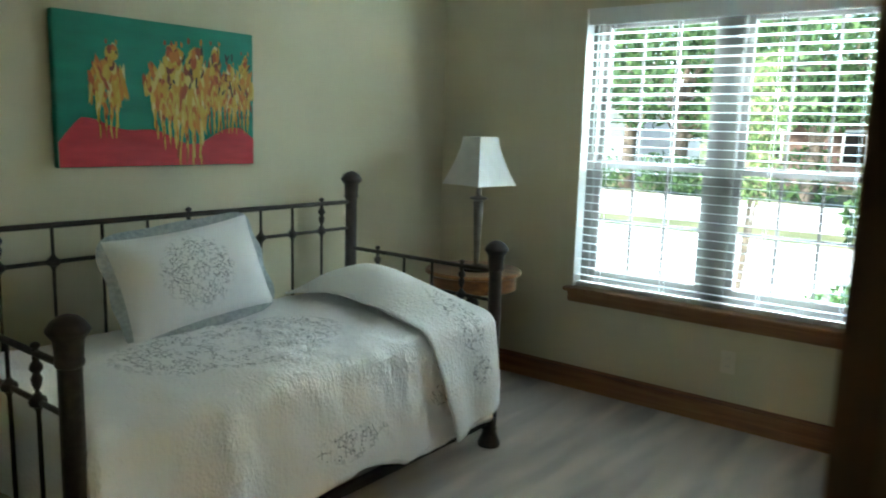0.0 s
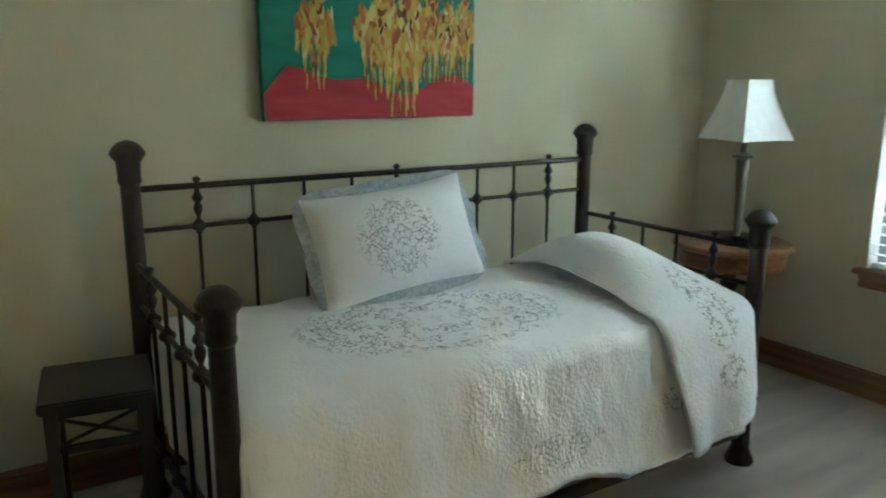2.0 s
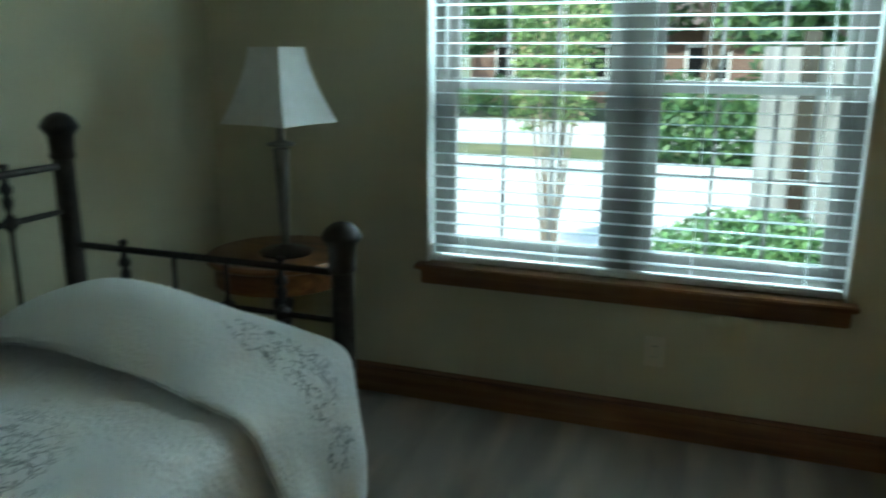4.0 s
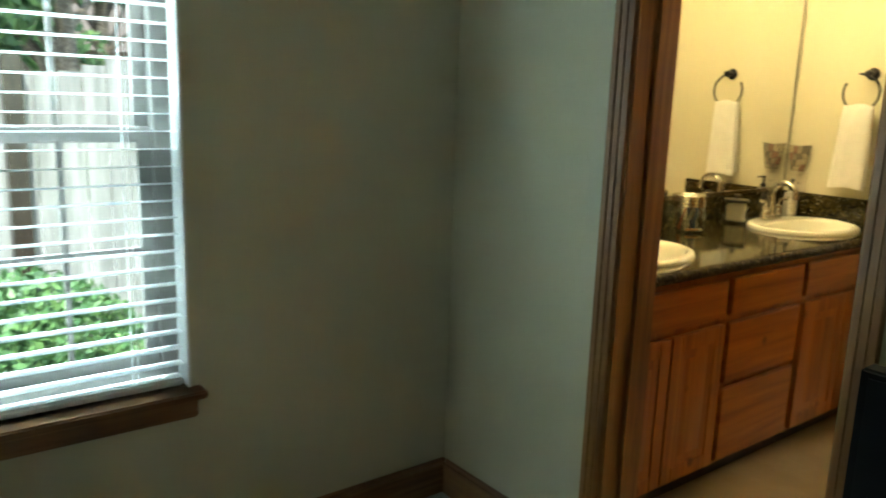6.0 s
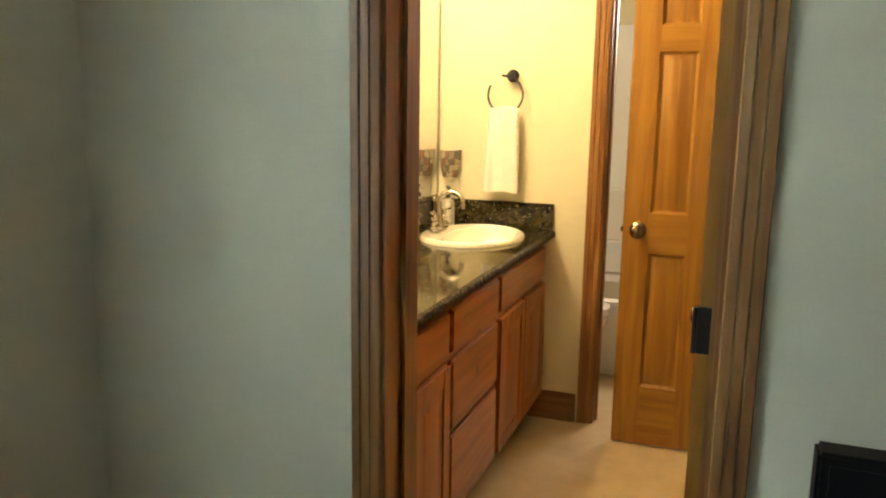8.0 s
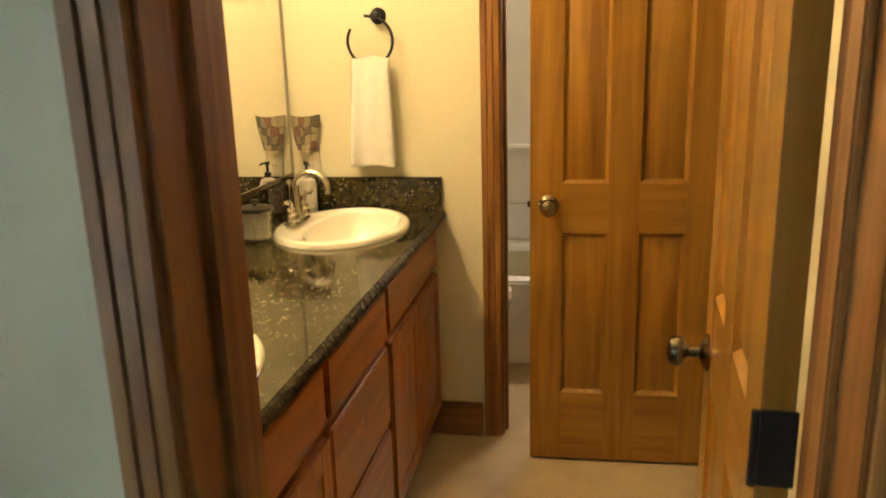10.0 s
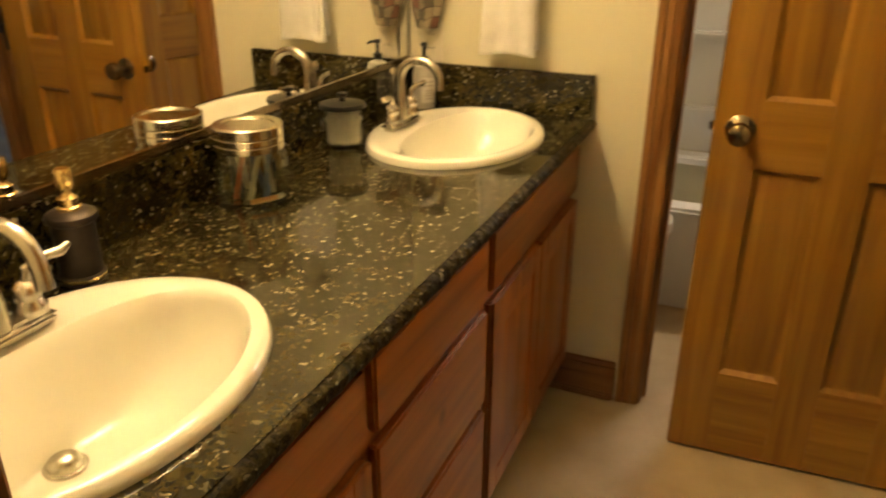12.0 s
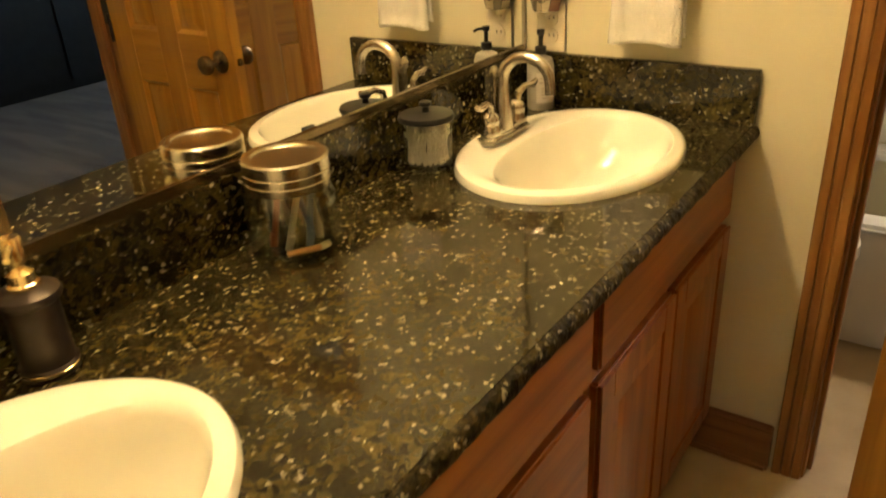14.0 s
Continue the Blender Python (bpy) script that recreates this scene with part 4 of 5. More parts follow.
def horse(y, foot, h, bulk):
    """A standing figure in loose brush strokes: barrel, neck, head, legs and ears."""
    bm = B()
    x = [0.0378]
    def dab(*a):
        blob(bm, a[0], a[1], a[2], a[3], x[0], a[4] if len(a) > 4 else 0)
        x[0] += 0.00002
    for k in range(64):
        a, r = rng.uniform(0, 6.28), math.sqrt(rng.random())
        dab(y + bulk * 0.8 * r * math.cos(a), foot + h * 0.5 + h * 0.17 * r * math.sin(a), bulk * rng.uniform(0.05, 0.12), h * rng.uniform(0.09, 0.21), rng.uniform(-0.45, 0.45))
    for k in range(18):
        f = rng.random()
        dab(y + bulk * (0.1 + 0.15 * f) + rng.uniform(-1, 1) * bulk * 0.25, foot + h * (0.62 + 0.25 * f), bulk * rng.uniform(0.07, 0.15), h * rng.uniform(0.05, 0.09), rng.uniform(-0.4, 0.2))
    for k in range(10):
        dab(y + bulk * 0.25 + rng.uniform(-1, 1) * bulk * 0.12, foot + h * (0.80 + 0.13 * rng.random()), bulk * rng.uniform(0.08, 0.14), h * rng.uniform(0.03, 0.07))
    for s in (-0.1, 0.35):
        dab(y + bulk * s + bulk * 0.12, foot + h * 0.975, bulk * 0.05, h * 0.03)
    for s in (-0.55, -0.15, 0.2, 0.55):
        for k in range(7):
            f = k / 6
            dab(y + bulk * s * (0.9 - 0.25 * f) + rng.uniform(-1, 1) * bulk * 0.03, foot + h * 0.36 * (1 - f), bulk * (0.085 - 0.05 * f), h * 0.085, rng.uniform(-0.15, 0.15))
    part("painted_horse", bm, STROKES, pic, "ochre and orange brush strokes", False)
for y, foot, h, bulk in ((-0.25, -0.15, 0.35, 0.09), (0.0, -0.15, 0.37, 0.115), (0.22, -0.13, 0.37, 0.095), (0.30, -0.13, 0.29, 0.08), (0.38, -0.13, 0.34, 0.08), (0.03, -0.19, 0.41, 0.105), (0.11, -0.25, 0.49, 0.135)):
    horse(y, foot, h, bulk)
bm = B()
for k in range(26):
    blob(bm, rng.choice((-0.21, 0.05, 0.10, 0.15, 0.24, 0.30, 0.40)) + rng.uniform(-0.03, 0.03), rng.uniform(0.02, 0.2), 0.005, rng.uniform(0.01, 0.03), 0.0395, rng.uniform(-0.6, 0.6))
tagged(part("dark_manes", bm, BLACKPLASTIC, pic, "dark mane strokes", False), kind="stuff")

# ---- side table and lamp ----
TC = (-0.60, 2.685)
tab = thing("side_table", "round walnut pedestal side table with dark base", "table", pose(TC[0] - 0.015, TC[1], 0) @ Matrix.Diagonal((1.02, 1.02, 0.915, 1)))
part("tabletop", lathe(B(), [(0, 0.687), (0.252, 0.687), (0.262, 0.695), (0.262, 0.707), (0.254, 0.715), (0, 0.715)], 48), TABLEWOOD, tab)
part("apron", lathe(B(), [(0.225, 0.60), (0.236, 0.602), (0.236, 0.687), (0.225, 0.687)], 48), TABLEWOOD, tab)
part("pedestal", lathe(B(), [(0, 0.2), (0.04, 0.2), (0.045, 0.24), (0.03, 0.3), (0.026, 0.4), (0.034, 0.47), (0.04, 0.5), (0.03, 0.53), (0.05, 0.60), (0.2, 0.61), (0, 0.687)], 24), DARKWOOD, tab)
for k in range(3):
    a = radians(-25 + 120 * k)
    pts = [(r * math.cos(a), r * math.sin(a), z) for r, z in ((0.02, 0.24), (0.10, 0.215), (0.18, 0.13), (0.24, 0.045), (0.29, 0.018), (0.315, 0.016))]
    part("leg", tube(B(), pts, [0.026, 0.024, 0.02, 0.017, 0.017, 0.012], 10), DARKWOOD, tab)
lamp = thing("table_lamp", "bronze column lamp with white bell shade on the table", "lamp", pose(TC[0] + 0.016, TC[1] - 0.016, 0.6543) @ Matrix.Scale(1.075, 4))
part("base", lathe(B(), [(0, 0), (0.088, 0), (0.09, 0.008), (0.075, 0.016), (0.03, 0.022), (0.016, 0.03), (0, 0.03)], 32), IRON, lamp)
part("column", lathe(B(), [(0, 0.028), (0.012, 0.028), (0.014, 0.05), (0.026, 0.33), (0.028, 0.352), (0.018, 0.358), (0.044, 0.364), (0.046, 0.372), (0.02, 0.378), (0.013, 0.384), (0.013, 0.42), (0, 0.42)], 24), noisy("pewter_column", (0.17, 0.165, 0.155), (0.24, 0.23, 0.215), 30, 0.4, 0.05, 200, metal=0.8), lamp)
part("harp", tube(B(), [(0, 0, 0.42), (0, 0, 0.676)], 0.004, 8), NICKEL, lamp)
bm = B()
lamp_turn = radians(34.5)
def ring_at(f):
    half = 0.087 + (0.186 - 0.087) * (f ** 1.45)
    return half, 0.676 - 0.24 * f
for q in range(4):
    a0, a1 = lamp_turn + math.pi / 2 * q, lamp_turn + math.pi / 2 * (q + 1)
    def panel(u, v):
        half, z = ring_at(v)
        p = Vector((math.cos(a0), math.sin(a0), 0)) * (1 - u) + Vector((math.cos(a1), math.sin(a1), 0)) * u
        p *= half * (1 - 0.10 * math.sin(math.pi * u) * v)
        return Vector((p.x, p.y, z))
    sheet(bm, panel, 8, 14)
bmesh.ops.remove_doubles(bm, verts=bm.verts, dist=0.0005)
sh = part("shade", bm, SHADE, lamp, "white fabric bell shade with four panels")
for q in range(4):
    a0 = lamp_turn + math.pi / 2 * q
    part("shade_seam", tube(B(), [(math.cos(a0) * ring_at(k / 12)[0], math.sin(a0) * ring_at(k / 12)[0], ring_at(k / 12)[1]) for k in range(13)], 0.0028, 6), SHADE, sh)

# ---- stool ----
stool = thing("stool", "small black wooden stand with crossed braces beside the daybed", "stool", pose(-0.42, -0.058, 0, 0, 0, -8) @ Matrix.Diagonal((1.0, 0.93, 1.0, 1)))
part("seat", box(B(), -0.14, 0.14, -0.14, 0.14, 0.612, 0.64, 0.005), BLACKWOOD, stool)
for sx in (-1, 1):
    for sy in (-1, 1):
        part("leg", box(B(), sx * 0.112 - 0.016, sx * 0.112 + 0.016, sy * 0.112 - 0.016, sy * 0.112 + 0.016, 0, 0.612, 0.003), BLACKWOOD, stool)
for sx in (-1, 1):
    for z0, z1 in ((0.50, 0.52), (0.592, 0.611), (0.12, 0.14)):
        part("stretcher", box(B(), sx * 0.112 - 0.009, sx * 0.112 + 0.009, -0.096, 0.096, z0, z1, 0.002), BLACKWOOD, stool)
        part("stretcher", box(B(), -0.096, 0.096, sx * 0.112 - 0.009, sx * 0.112 + 0.009, z0, z1, 0.002), BLACKWOOD, stool)
    part("cross_brace", tube(B(), [(sx * 0.112, -0.096, 0.522), (sx * 0.112, 0.096, 0.59)], 0.005, 6), BLACKWOOD, stool)
    part("cross_brace", tube(B(), [(sx * 0.112, 0.096, 0.522), (sx * 0.112, -0.096, 0.59)], 0.005, 6), BLACKWOOD, stool)

# ---- television on its console ----
con = thing("tv_console", "low black wooden media console against the wall", "cabinet", pose(1.96, 1.0, 0))
part("body", box(B(), -0.20, 0.21, -0.60, 0.60, 0.05, 0.40, 0.004), BLACKWOOD, con)
for y in (-0.3, 0.3):
    part("door", box(B(), -0.216, -0.201, y - 0.285, y + 0.285, 0.07, 0.38, 0.003), BLACKWOOD, con)
for x in (-0.16, 0.17):
    for y in (-0.55, 0.55):
        part("foot", box(B(), x - 0.02, x + 0.02, y - 0.02, y + 0.02, 0, 0.05), BLACKWOOD, con)
tv = thing("television", "black flat-screen television, switched off, on the console", "television", pose(1.965, 1.05, 0.412))
part("housing", box(B(), -0.012, 0.035, -0.52, 0.52, 0.045, 0.545, 0.005), TVBLACK, tv)
part("screen", box(B(), -0.014, -0.0125, -0.505, 0.505, 0.065, 0.53), SCREEN, tv)
part("stand", lathe(B(), [(0, 0), (0.12, 0), (0.12, 0.008), (0.03, 0.02), (0.025, 0.06), (0, 0.06)], 24, (0.02, 0, 0)), BLACKPLASTIC, tv)

# ---- black wardrobe, added to make the hall's far end dark ----
war = thing("wardrobe", "tall black wardrobe added to darken the far end of the room beyond", "wardrobe", pose(5.85, -2.32, 0))
part("body", box(B(), -1.5, 1.5, -0.27, 0.25, 0, 2.1, 0.006), BLACKWOOD, war)
for k in range(4):
    dr = part("door", box(B(), -1.48 + 0.745 * k, -0.755 + 0.745 * k, 0.252, 0.272, 0.08, 2.06, 0.004), BLACKWOOD, war)
    part("handle", tube(B(), [(-0.80 + 0.745 * k if k % 2 == 0 else -1.43 + 0.745 * k, 0.29, 0.95), (-0.80 + 0.745 * k if k % 2 == 0 else -1.43 + 0.745 * k, 0.29, 1.1)], 0.006, 8), HINGE, dr)

# ---- vanity ----
CF, CT = 2.459, 0.87
def face_panel(name, x0, x1, z0, z1, parent, raised, mat_):
    bm = B()
    box(bm, x0, x1, CF - 0.019, CF, z0, z1, 0.005, 2)
    ob = part(name, bm, mat_, parent)
    if raised:
        f = 0.055
        bm = B()
        o = [(x0 + f, z0 + f), (x1 - f, z0 + f), (x1 - f, z1 - f), (x0 + f, z1 - f)]
        i1 = [(x0 + f + .012, z0 + f + .012), (x1 - f - .012, z0 + f + .012), (x1 - f - .012, z1 - f - .012), (x0 + f + .012, z1 - f - .012)]
        i2 = [(x0 + f + .04, z0 + f + .04), (x1 - f - .04, z0 + f + .04), (x1 - f - .04, z1 - f - .04), (x0 + f + .04, z1 - f - .04)]
        ys = (CF - 0.0195, CF - 0.0125, CF - 0.0215)
        rings = [[bm.verts.new((x, yv, z)) for x, z in r] for r, yv in zip((o, i1, i2), ys)]
        for a, b in zip(rings, rings[1:]):
            for k in range(4):
                bm.faces.new((a[k], a[(k + 1) % 4], b[(k + 1) % 4], b[k]))
        bm.faces.new(rings[2])
        # frame round the panel
        g = 0.001
        for bx0, bx1, bz0, bz1 in ((x0 + g, x0 + f, z0 + g, z1 - g), (x1 - f, x1 - g, z0 + g, z1 - g), (x0 + f, x1 - f, z0 + g, z0 + f), (x0 + f, x1 - f, z1 - f, z1 - g)):
            box(bm, bx0, bx1, CF - 0.0235, CF - 0.0185, bz0, bz1, 0.0018)
        part("raised_panel", bm, CAB_Z, ob)
    return ob
def cabinet(name, label, x0, x1, kind):
    th = thing(name, label, "cabinet", group="vanity cabinets")
    bm = B()
    box(bm, x0, x0 + 0.016, CF + 0.02, BN, 0.10, 0.83); box(bm, x1 - 0.016, x1, CF + 0.02, BN, 0.10, 0.83)
    box(bm, x0 + 0.016, x1 - 0.016, CF + 0.02, BN, 0.10, 0.116); box(bm, x0 + 0.016, x1 - 0.016, BN - 0.008, BN, 0.116, 0.83)
    part("carcass", bm, CAB_Z, th)
    bm = B()
    for fx0, fx1, fz0, fz1 in ((x0, x0 + 0.04, 0.10, 0.83), (x1 - 0.04, x1, 0.10, 0.83), (x0 + 0.04, x1 - 0.04, 0.79, 0.83), (x0 + 0.04, x1 - 0.04, 0.10, 0.14), (x0 + 0.04, x1 - 0.04, 0.625, 0.68), (x0 + 0.04, x1 - 0.04, 0.385, 0.425)):
        box(bm, fx0, fx1, CF + 0.001, CF + 0.02, fz0, fz1)
    part("face_frame", bm, CAB_Z, th)
    # toe kick coloured near-black, unlike the alder faces above it
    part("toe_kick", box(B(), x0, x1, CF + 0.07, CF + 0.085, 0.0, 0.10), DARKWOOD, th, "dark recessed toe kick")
    g = 0.013
    face_panel("drawer_front", x0 + g, x1 - g, 0.665, 0.80, th, False, CAB_X)
    if kind == "drawers":
        face_panel("drawer_front", x0 + g, x1 - g, 0.418, 0.640, th, False, CAB_X)
        face_panel("drawer_front", x0 + g, x1 - g, 0.118, 0.395, th, False, CAB_X)
    else:
        xc = (x0 + x1) / 2
        face_panel("cabinet_door", x0 + g, xc - 0.003, 0.118, 0.640, th, True, CAB_Z)
        face_panel("cabinet_door", xc + 0.003, x1 - g, 0.118, 0.640, th, True, CAB_Z)
    return th
VX = EX + TE + 0.002
cabinet("vanity_cabinet", "knotty alder vanity cabinet with false drawer and two raised-panel doors", VX, 2.985, "doors")
cabinet("vanity_cabinet", "knotty alder vanity cabinet with three slab drawers", 2.986, 3.494, "drawers")
cabinet("vanity_cabinet", "knotty alder vanity cabinet with false drawer and two raised-panel doors", 3.495, BE - 0.002, "doors")

SINKS = ((2.705, 2.685), (3.892, 2.68))
SA, SB = 0.275, 0.21
bm = B()
CY0, CY1 = 2.418, BN - 0.001
outer = [bm.verts.new((x, y, 0)) for x, y in ((VX, CY0), (BE - 0.002, CY0), (BE - 0.002, CY1), (VX, CY1))]
edges = [bm.edges.new((outer[i], outer[(i + 1) % 4])) for i in range(4)]
for cx, cy in SINKS:
    ring = [bm.verts.new((cx + (SA - 0.02) * math.cos(2 * math.pi * i / 40), cy + (SB - 0.02) * math.sin(2 * math.pi * i / 40), 0)) for i in range(40)]
    edges += [bm.edges.new((ring[i], ring[(i + 1) % 40])) for i in range(40)]
bmesh.ops.triangle_fill(bm, use_beauty=True, use_dissolve=False, edges=edges)
for fce in bm.faces:
    if fce.normal.z < 0:
        fce.normal_flip()
ext = bmesh.ops.extrude_face_region(bm, geom=list(bm.faces))
for v in (g_ for g_ in ext["geom"] if isinstance(g_, bmesh.types.BMVert)):
    v.co.z += 0.038
bmesh.ops.translate(bm, verts=bm.verts, vec=(0, 0, CT - 0.038))
top = thing("countertop", "polished dark green-brown speckled granite countertop with two sink cutouts", "countertop")
part("slab", bm, GRANITE, top, smooth=False)
rn = random.Random(21)
ne = 90
part("edge_nosing", tube(B(), [(VX + (BE - 0.002 - VX) * k / ne, CY0 + 0.003 + rn.uniform(-0.0015, 0.0015), CT - 0.0185 + rn.uniform(-0.0008, 0.0004)) for k in range(ne + 1)], [0.0172 + rn.uniform(-0.0012, 0.0005) for k in range(ne + 1)], 14), GRANITE_EDGE, top, "chiselled front edge")
part("backsplash", box(B(), VX, BE - 0.022, BN - 0.021, BN - 0.001, CT, CT + 0.117, 0.002), GRANITE, top)
part("side_splash", box(B(), BE - 0.021, BE - 0.001, CY0 - 0.004, BN - 0.001, CT, CT + 0.117, 0.002), GRANITE, top)

def sink(cx, cy, label):
    th = thing("sink", label, "sink", pose(cx, cy, CT), group="vanity sinks")
    rings = [(1.0, 1.0, 0.0, 0), (1.0, 1.0, 0.006, 0), (0.985, 0.98, 0.014, 0), (0.95, 0.94, 0.018, 0), (0.90, 0.87, 0.017, -0.002), (0.87, 0.78, 0.012, -0.016), (0.85, 0.745, 0.002, -0.020),
             (0.82, 0.715, -0.02, -0.020), (0.74, 0.65, -0.06, -0.018), (0.60, 0.54, -0.10, -0.006), (0.42, 0.38, -0.122, 0.010), (0.24, 0.26, -0.132, 0.028), (0.115, 0.165, -0.136, 0.042)]
    bm = B()
    n = 64
    vs = []
    for fa, fb, z, oy in rings:
        row = []
        for i in range(n):
            a = 2 * math.pi * i / n
            sy = math.sin(a)
            yy = SB * fb * sy + oy
            if fb < 0.80 and sy > 0:
                yy = SB * fb * (abs(sy) ** 0.8) * 0.74 + oy
            row.append(bm.verts.new((SA * fa * math.cos(a), yy, z)))
        vs.append(row)
    for a, b in zip(vs, vs[1:]):
        for i in range(n):
            bm.faces.new((a[i], a[(i + 1) % n], b[(i + 1) % n], b[i]))
    bm.faces.new(vs[-1])
    part("basin", bm, PORCELAIN, th)
    part("drain", lathe(B(), [(0.0, -0.139), (0.026, -0.139), (0.0275, -0.133), (0.026, -0.131), (0.022, -0.131), (0.019, -0.122), (0.012, -0.117), (0.0, -0.116)], 24, (0, 0.042, 0)), NICKEL, th, "brushed nickel pop-up drain")
    part("overflow_slot", box(B(), -0.021, 0.021, -0.1655, -0.150, -0.046, -0.037, 0.003), HINGE, th, "dark overflow slot")
    return th
sink(*SINKS[0], "white oval drop-in porcelain sink beside the doorway")
sink(*SINKS[1], "white oval drop-in porcelain sink beside the towel wall")

def faucet(cx, cy):
    th = thing("faucet", "brushed nickel two-handle gooseneck faucet on the sink deck", "faucet", pose(cx, cy, CT + 0.016), group="vanity faucets")
    bm = B()
    box(bm, -0.078, 0.078, -0.024, 0.024, 0, 0.022, 0.010, 3)
    part("base_plate", bm, NICKEL, th)
    for s in (-1, 1):
        hb = part("handle_base", lathe(B(), [(0, 0.02), (0.022, 0.02), (0.023, 0.03), (0.017, 0.04), (0.019, 0.048), (0.017, 0.056), (0.010, 0.064), (0, 0.068)], 20, (s * 0.051, 0, 0)), NICKEL, th)
        part("lever", tube(B(), [(s * 0.051, 0, 0.055), (s * 0.056, -0.002, 0.078), (s * 0.075, -0.006, 0.088), (s * 0.105, -0.010, 0.086), (s * 0.118, -0.011, 0.092)], [0.008, 0.008, 0.0065, 0.0075, 0.005], 10), NICKEL, hb)
    pts, rs = [], []
    for k in range(18):
        f = k / 17
        if f < 0.35:
            pts.append((0, 0.004 * f, 0.02 + 0.10 * f / 0.35))
            rs.append(0.020 - 0.008 * f / 0.35)
        else:
            a = math.pi * (f - 0.35) / 0.65 * 0.98
            pts.append((0, -0.052 + 0.052 * math.cos(a), 0.12 + 0.046 * math.sin(a)))
            rs.append(0.012 - 0.002 * (f - 0.35))
    pts.append((0, -0.106, 0.098))
    rs.append(0.011)
    part("spout", tube(B(), pts, rs, 14), NICKEL, th)
    part("lift_rod", lathe(B(), [(0, 0.02), (0.003, 0.02), (0.003, 0.12), (0.008, 0.125), (0.009, 0.135), (0.005, 0.143), (0, 0.145)], 12, (0, 0.021, 0)), NICKEL, th)
faucet(2.72, 2.815)
faucet(3.884, 2.828)

mir = thing("mirror", "large frameless wall mirror above the backsplash", "mirror", pose(3.265, BN, CT + 0.126))
part("mirror_glass", box(B(), -0.95, 0.938, -0.006, -0.0005, 0, 1.02), MIRROR, mir)
part("mirror_channel", box(B(), -0.95, 0.938, -0.012, -0.0005, -0.0085, 0.0065, 0.001), BRASSDARK, mir, "thin metal channel")
part("mirror_edge", box(B(), 0.938, 0.950, -0.010, -0.0005, -0.008, 1.02, 0.002), noisy("grey_mirror_edge", (0.22, 0.20, 0.15), (0.32, 0.29, 0.23), 8, 0.3, 0, 50), mir)

# vanity light above the mirror
van = thing("vanity_light", "nickel vanity light bar with four warm globes above the mirror", "lamp", pose(3.26, BN, 2.16))
part("backplate", box(B(), -0.42, 0.42, -0.03, 0, -0.05, 0.05, 0.008), NICKEL, van)
for k in range(4):
    xg = -0.315 + 0.21 * k
    bm = B()
    bmesh.ops.create_icosphere(bm, subdivisions=3, radius=0.05, matrix=Matrix.Translation((xg, -0.10, 0)))
    gl = part("globe", bm, BULB, van, "glowing frosted globe")
    part("socket_cup", lathe(B(), [(0, 0), (0.028, 0), (0.024, 0.03), (0, 0.03)], 16), NICKEL, van).matrix_basis = pose(xg, -0.03, 0, 90)

# ---- things on the counter ----
soap = thing("soap_dispenser", "dark bronze cylinder soap dispenser with polished brass pump", "soap dispenser", pose(2.925, 2.895, CT))
part("bottle", lathe(B(), [(0, 0), (0.0335, 0), (0.0345, 0.003), (0.0345, 0.011), (0.031, 0.014), (0.0305, 0.092), (0.036, 0.096), (0.0375, 0.101), (0.036, 0.106), (0.024, 0.112), (0, 0.114)], 36), BRONZE, soap)
part("foot_ring", lathe(B(), [(0.0335, 0.004), (0.0355, 0.005), (0.0355, 0.009), (0.0335, 0.010)], 36), GOLD, soap, "brass foot ring")
part("pump", lathe(B(), [(0, 0.112), (0.018, 0.112), (0.018, 0.117), (0.0145, 0.119), (0.0145, 0.130), (0.009, 0.134), (0.0075, 0.138), (0.0075, 0.141), (0.0125, 0.144), (0.0125, 0.170), (0.010, 0.174), (0, 0.175)], 24), GOLD, soap)
part("nozzle", tube(B(), [(0, 0, 0.166), (-0.018, -0.027, 0.166), (-0.024, -0.036, 0.163)], [0.005, 0.0045, 0.004], 10), GOLD, soap)

jar = thing("glass_jar", "ribbed clear glass jar with steel screw lid, holding pens", "jar", pose(3.318, 2.868, CT) @ Matrix.Diagonal((1.2, 1.2, 1.01, 1)))
prof = [(0, 0.002), (0.046, 0.002), (0.056, 0.008), (0.059, 0.02), (0.059, 0.07), (0.0575, 0.09), (0.051, 0.101), (0.049, 0.118), (0.046, 0.118), (0.048, 0.101), (0.0545, 0.089), (0.0555, 0.07), (0.0555, 0.02), (0.05, 0.010), (0, 0.008)]
part("glass_body", lathe(B(), prof, 24), JARGLASS, jar)
part("lid", lathe(B(), [(0.052, 0.102), (0.0545, 0.104), (0.0545, 0.115), (0.0532, 0.1165), (0.0545, 0.118), (0.0545, 0.128), (0.0532, 0.1295), (0.0545, 0.131), (0.0545, 0.147), (0.052, 0.15), (0.041, 0.15), (0.039, 0.147), (0, 0.147)], 40), CHROME, jar, "ridged polished steel lid")
rp = random.Random(8)
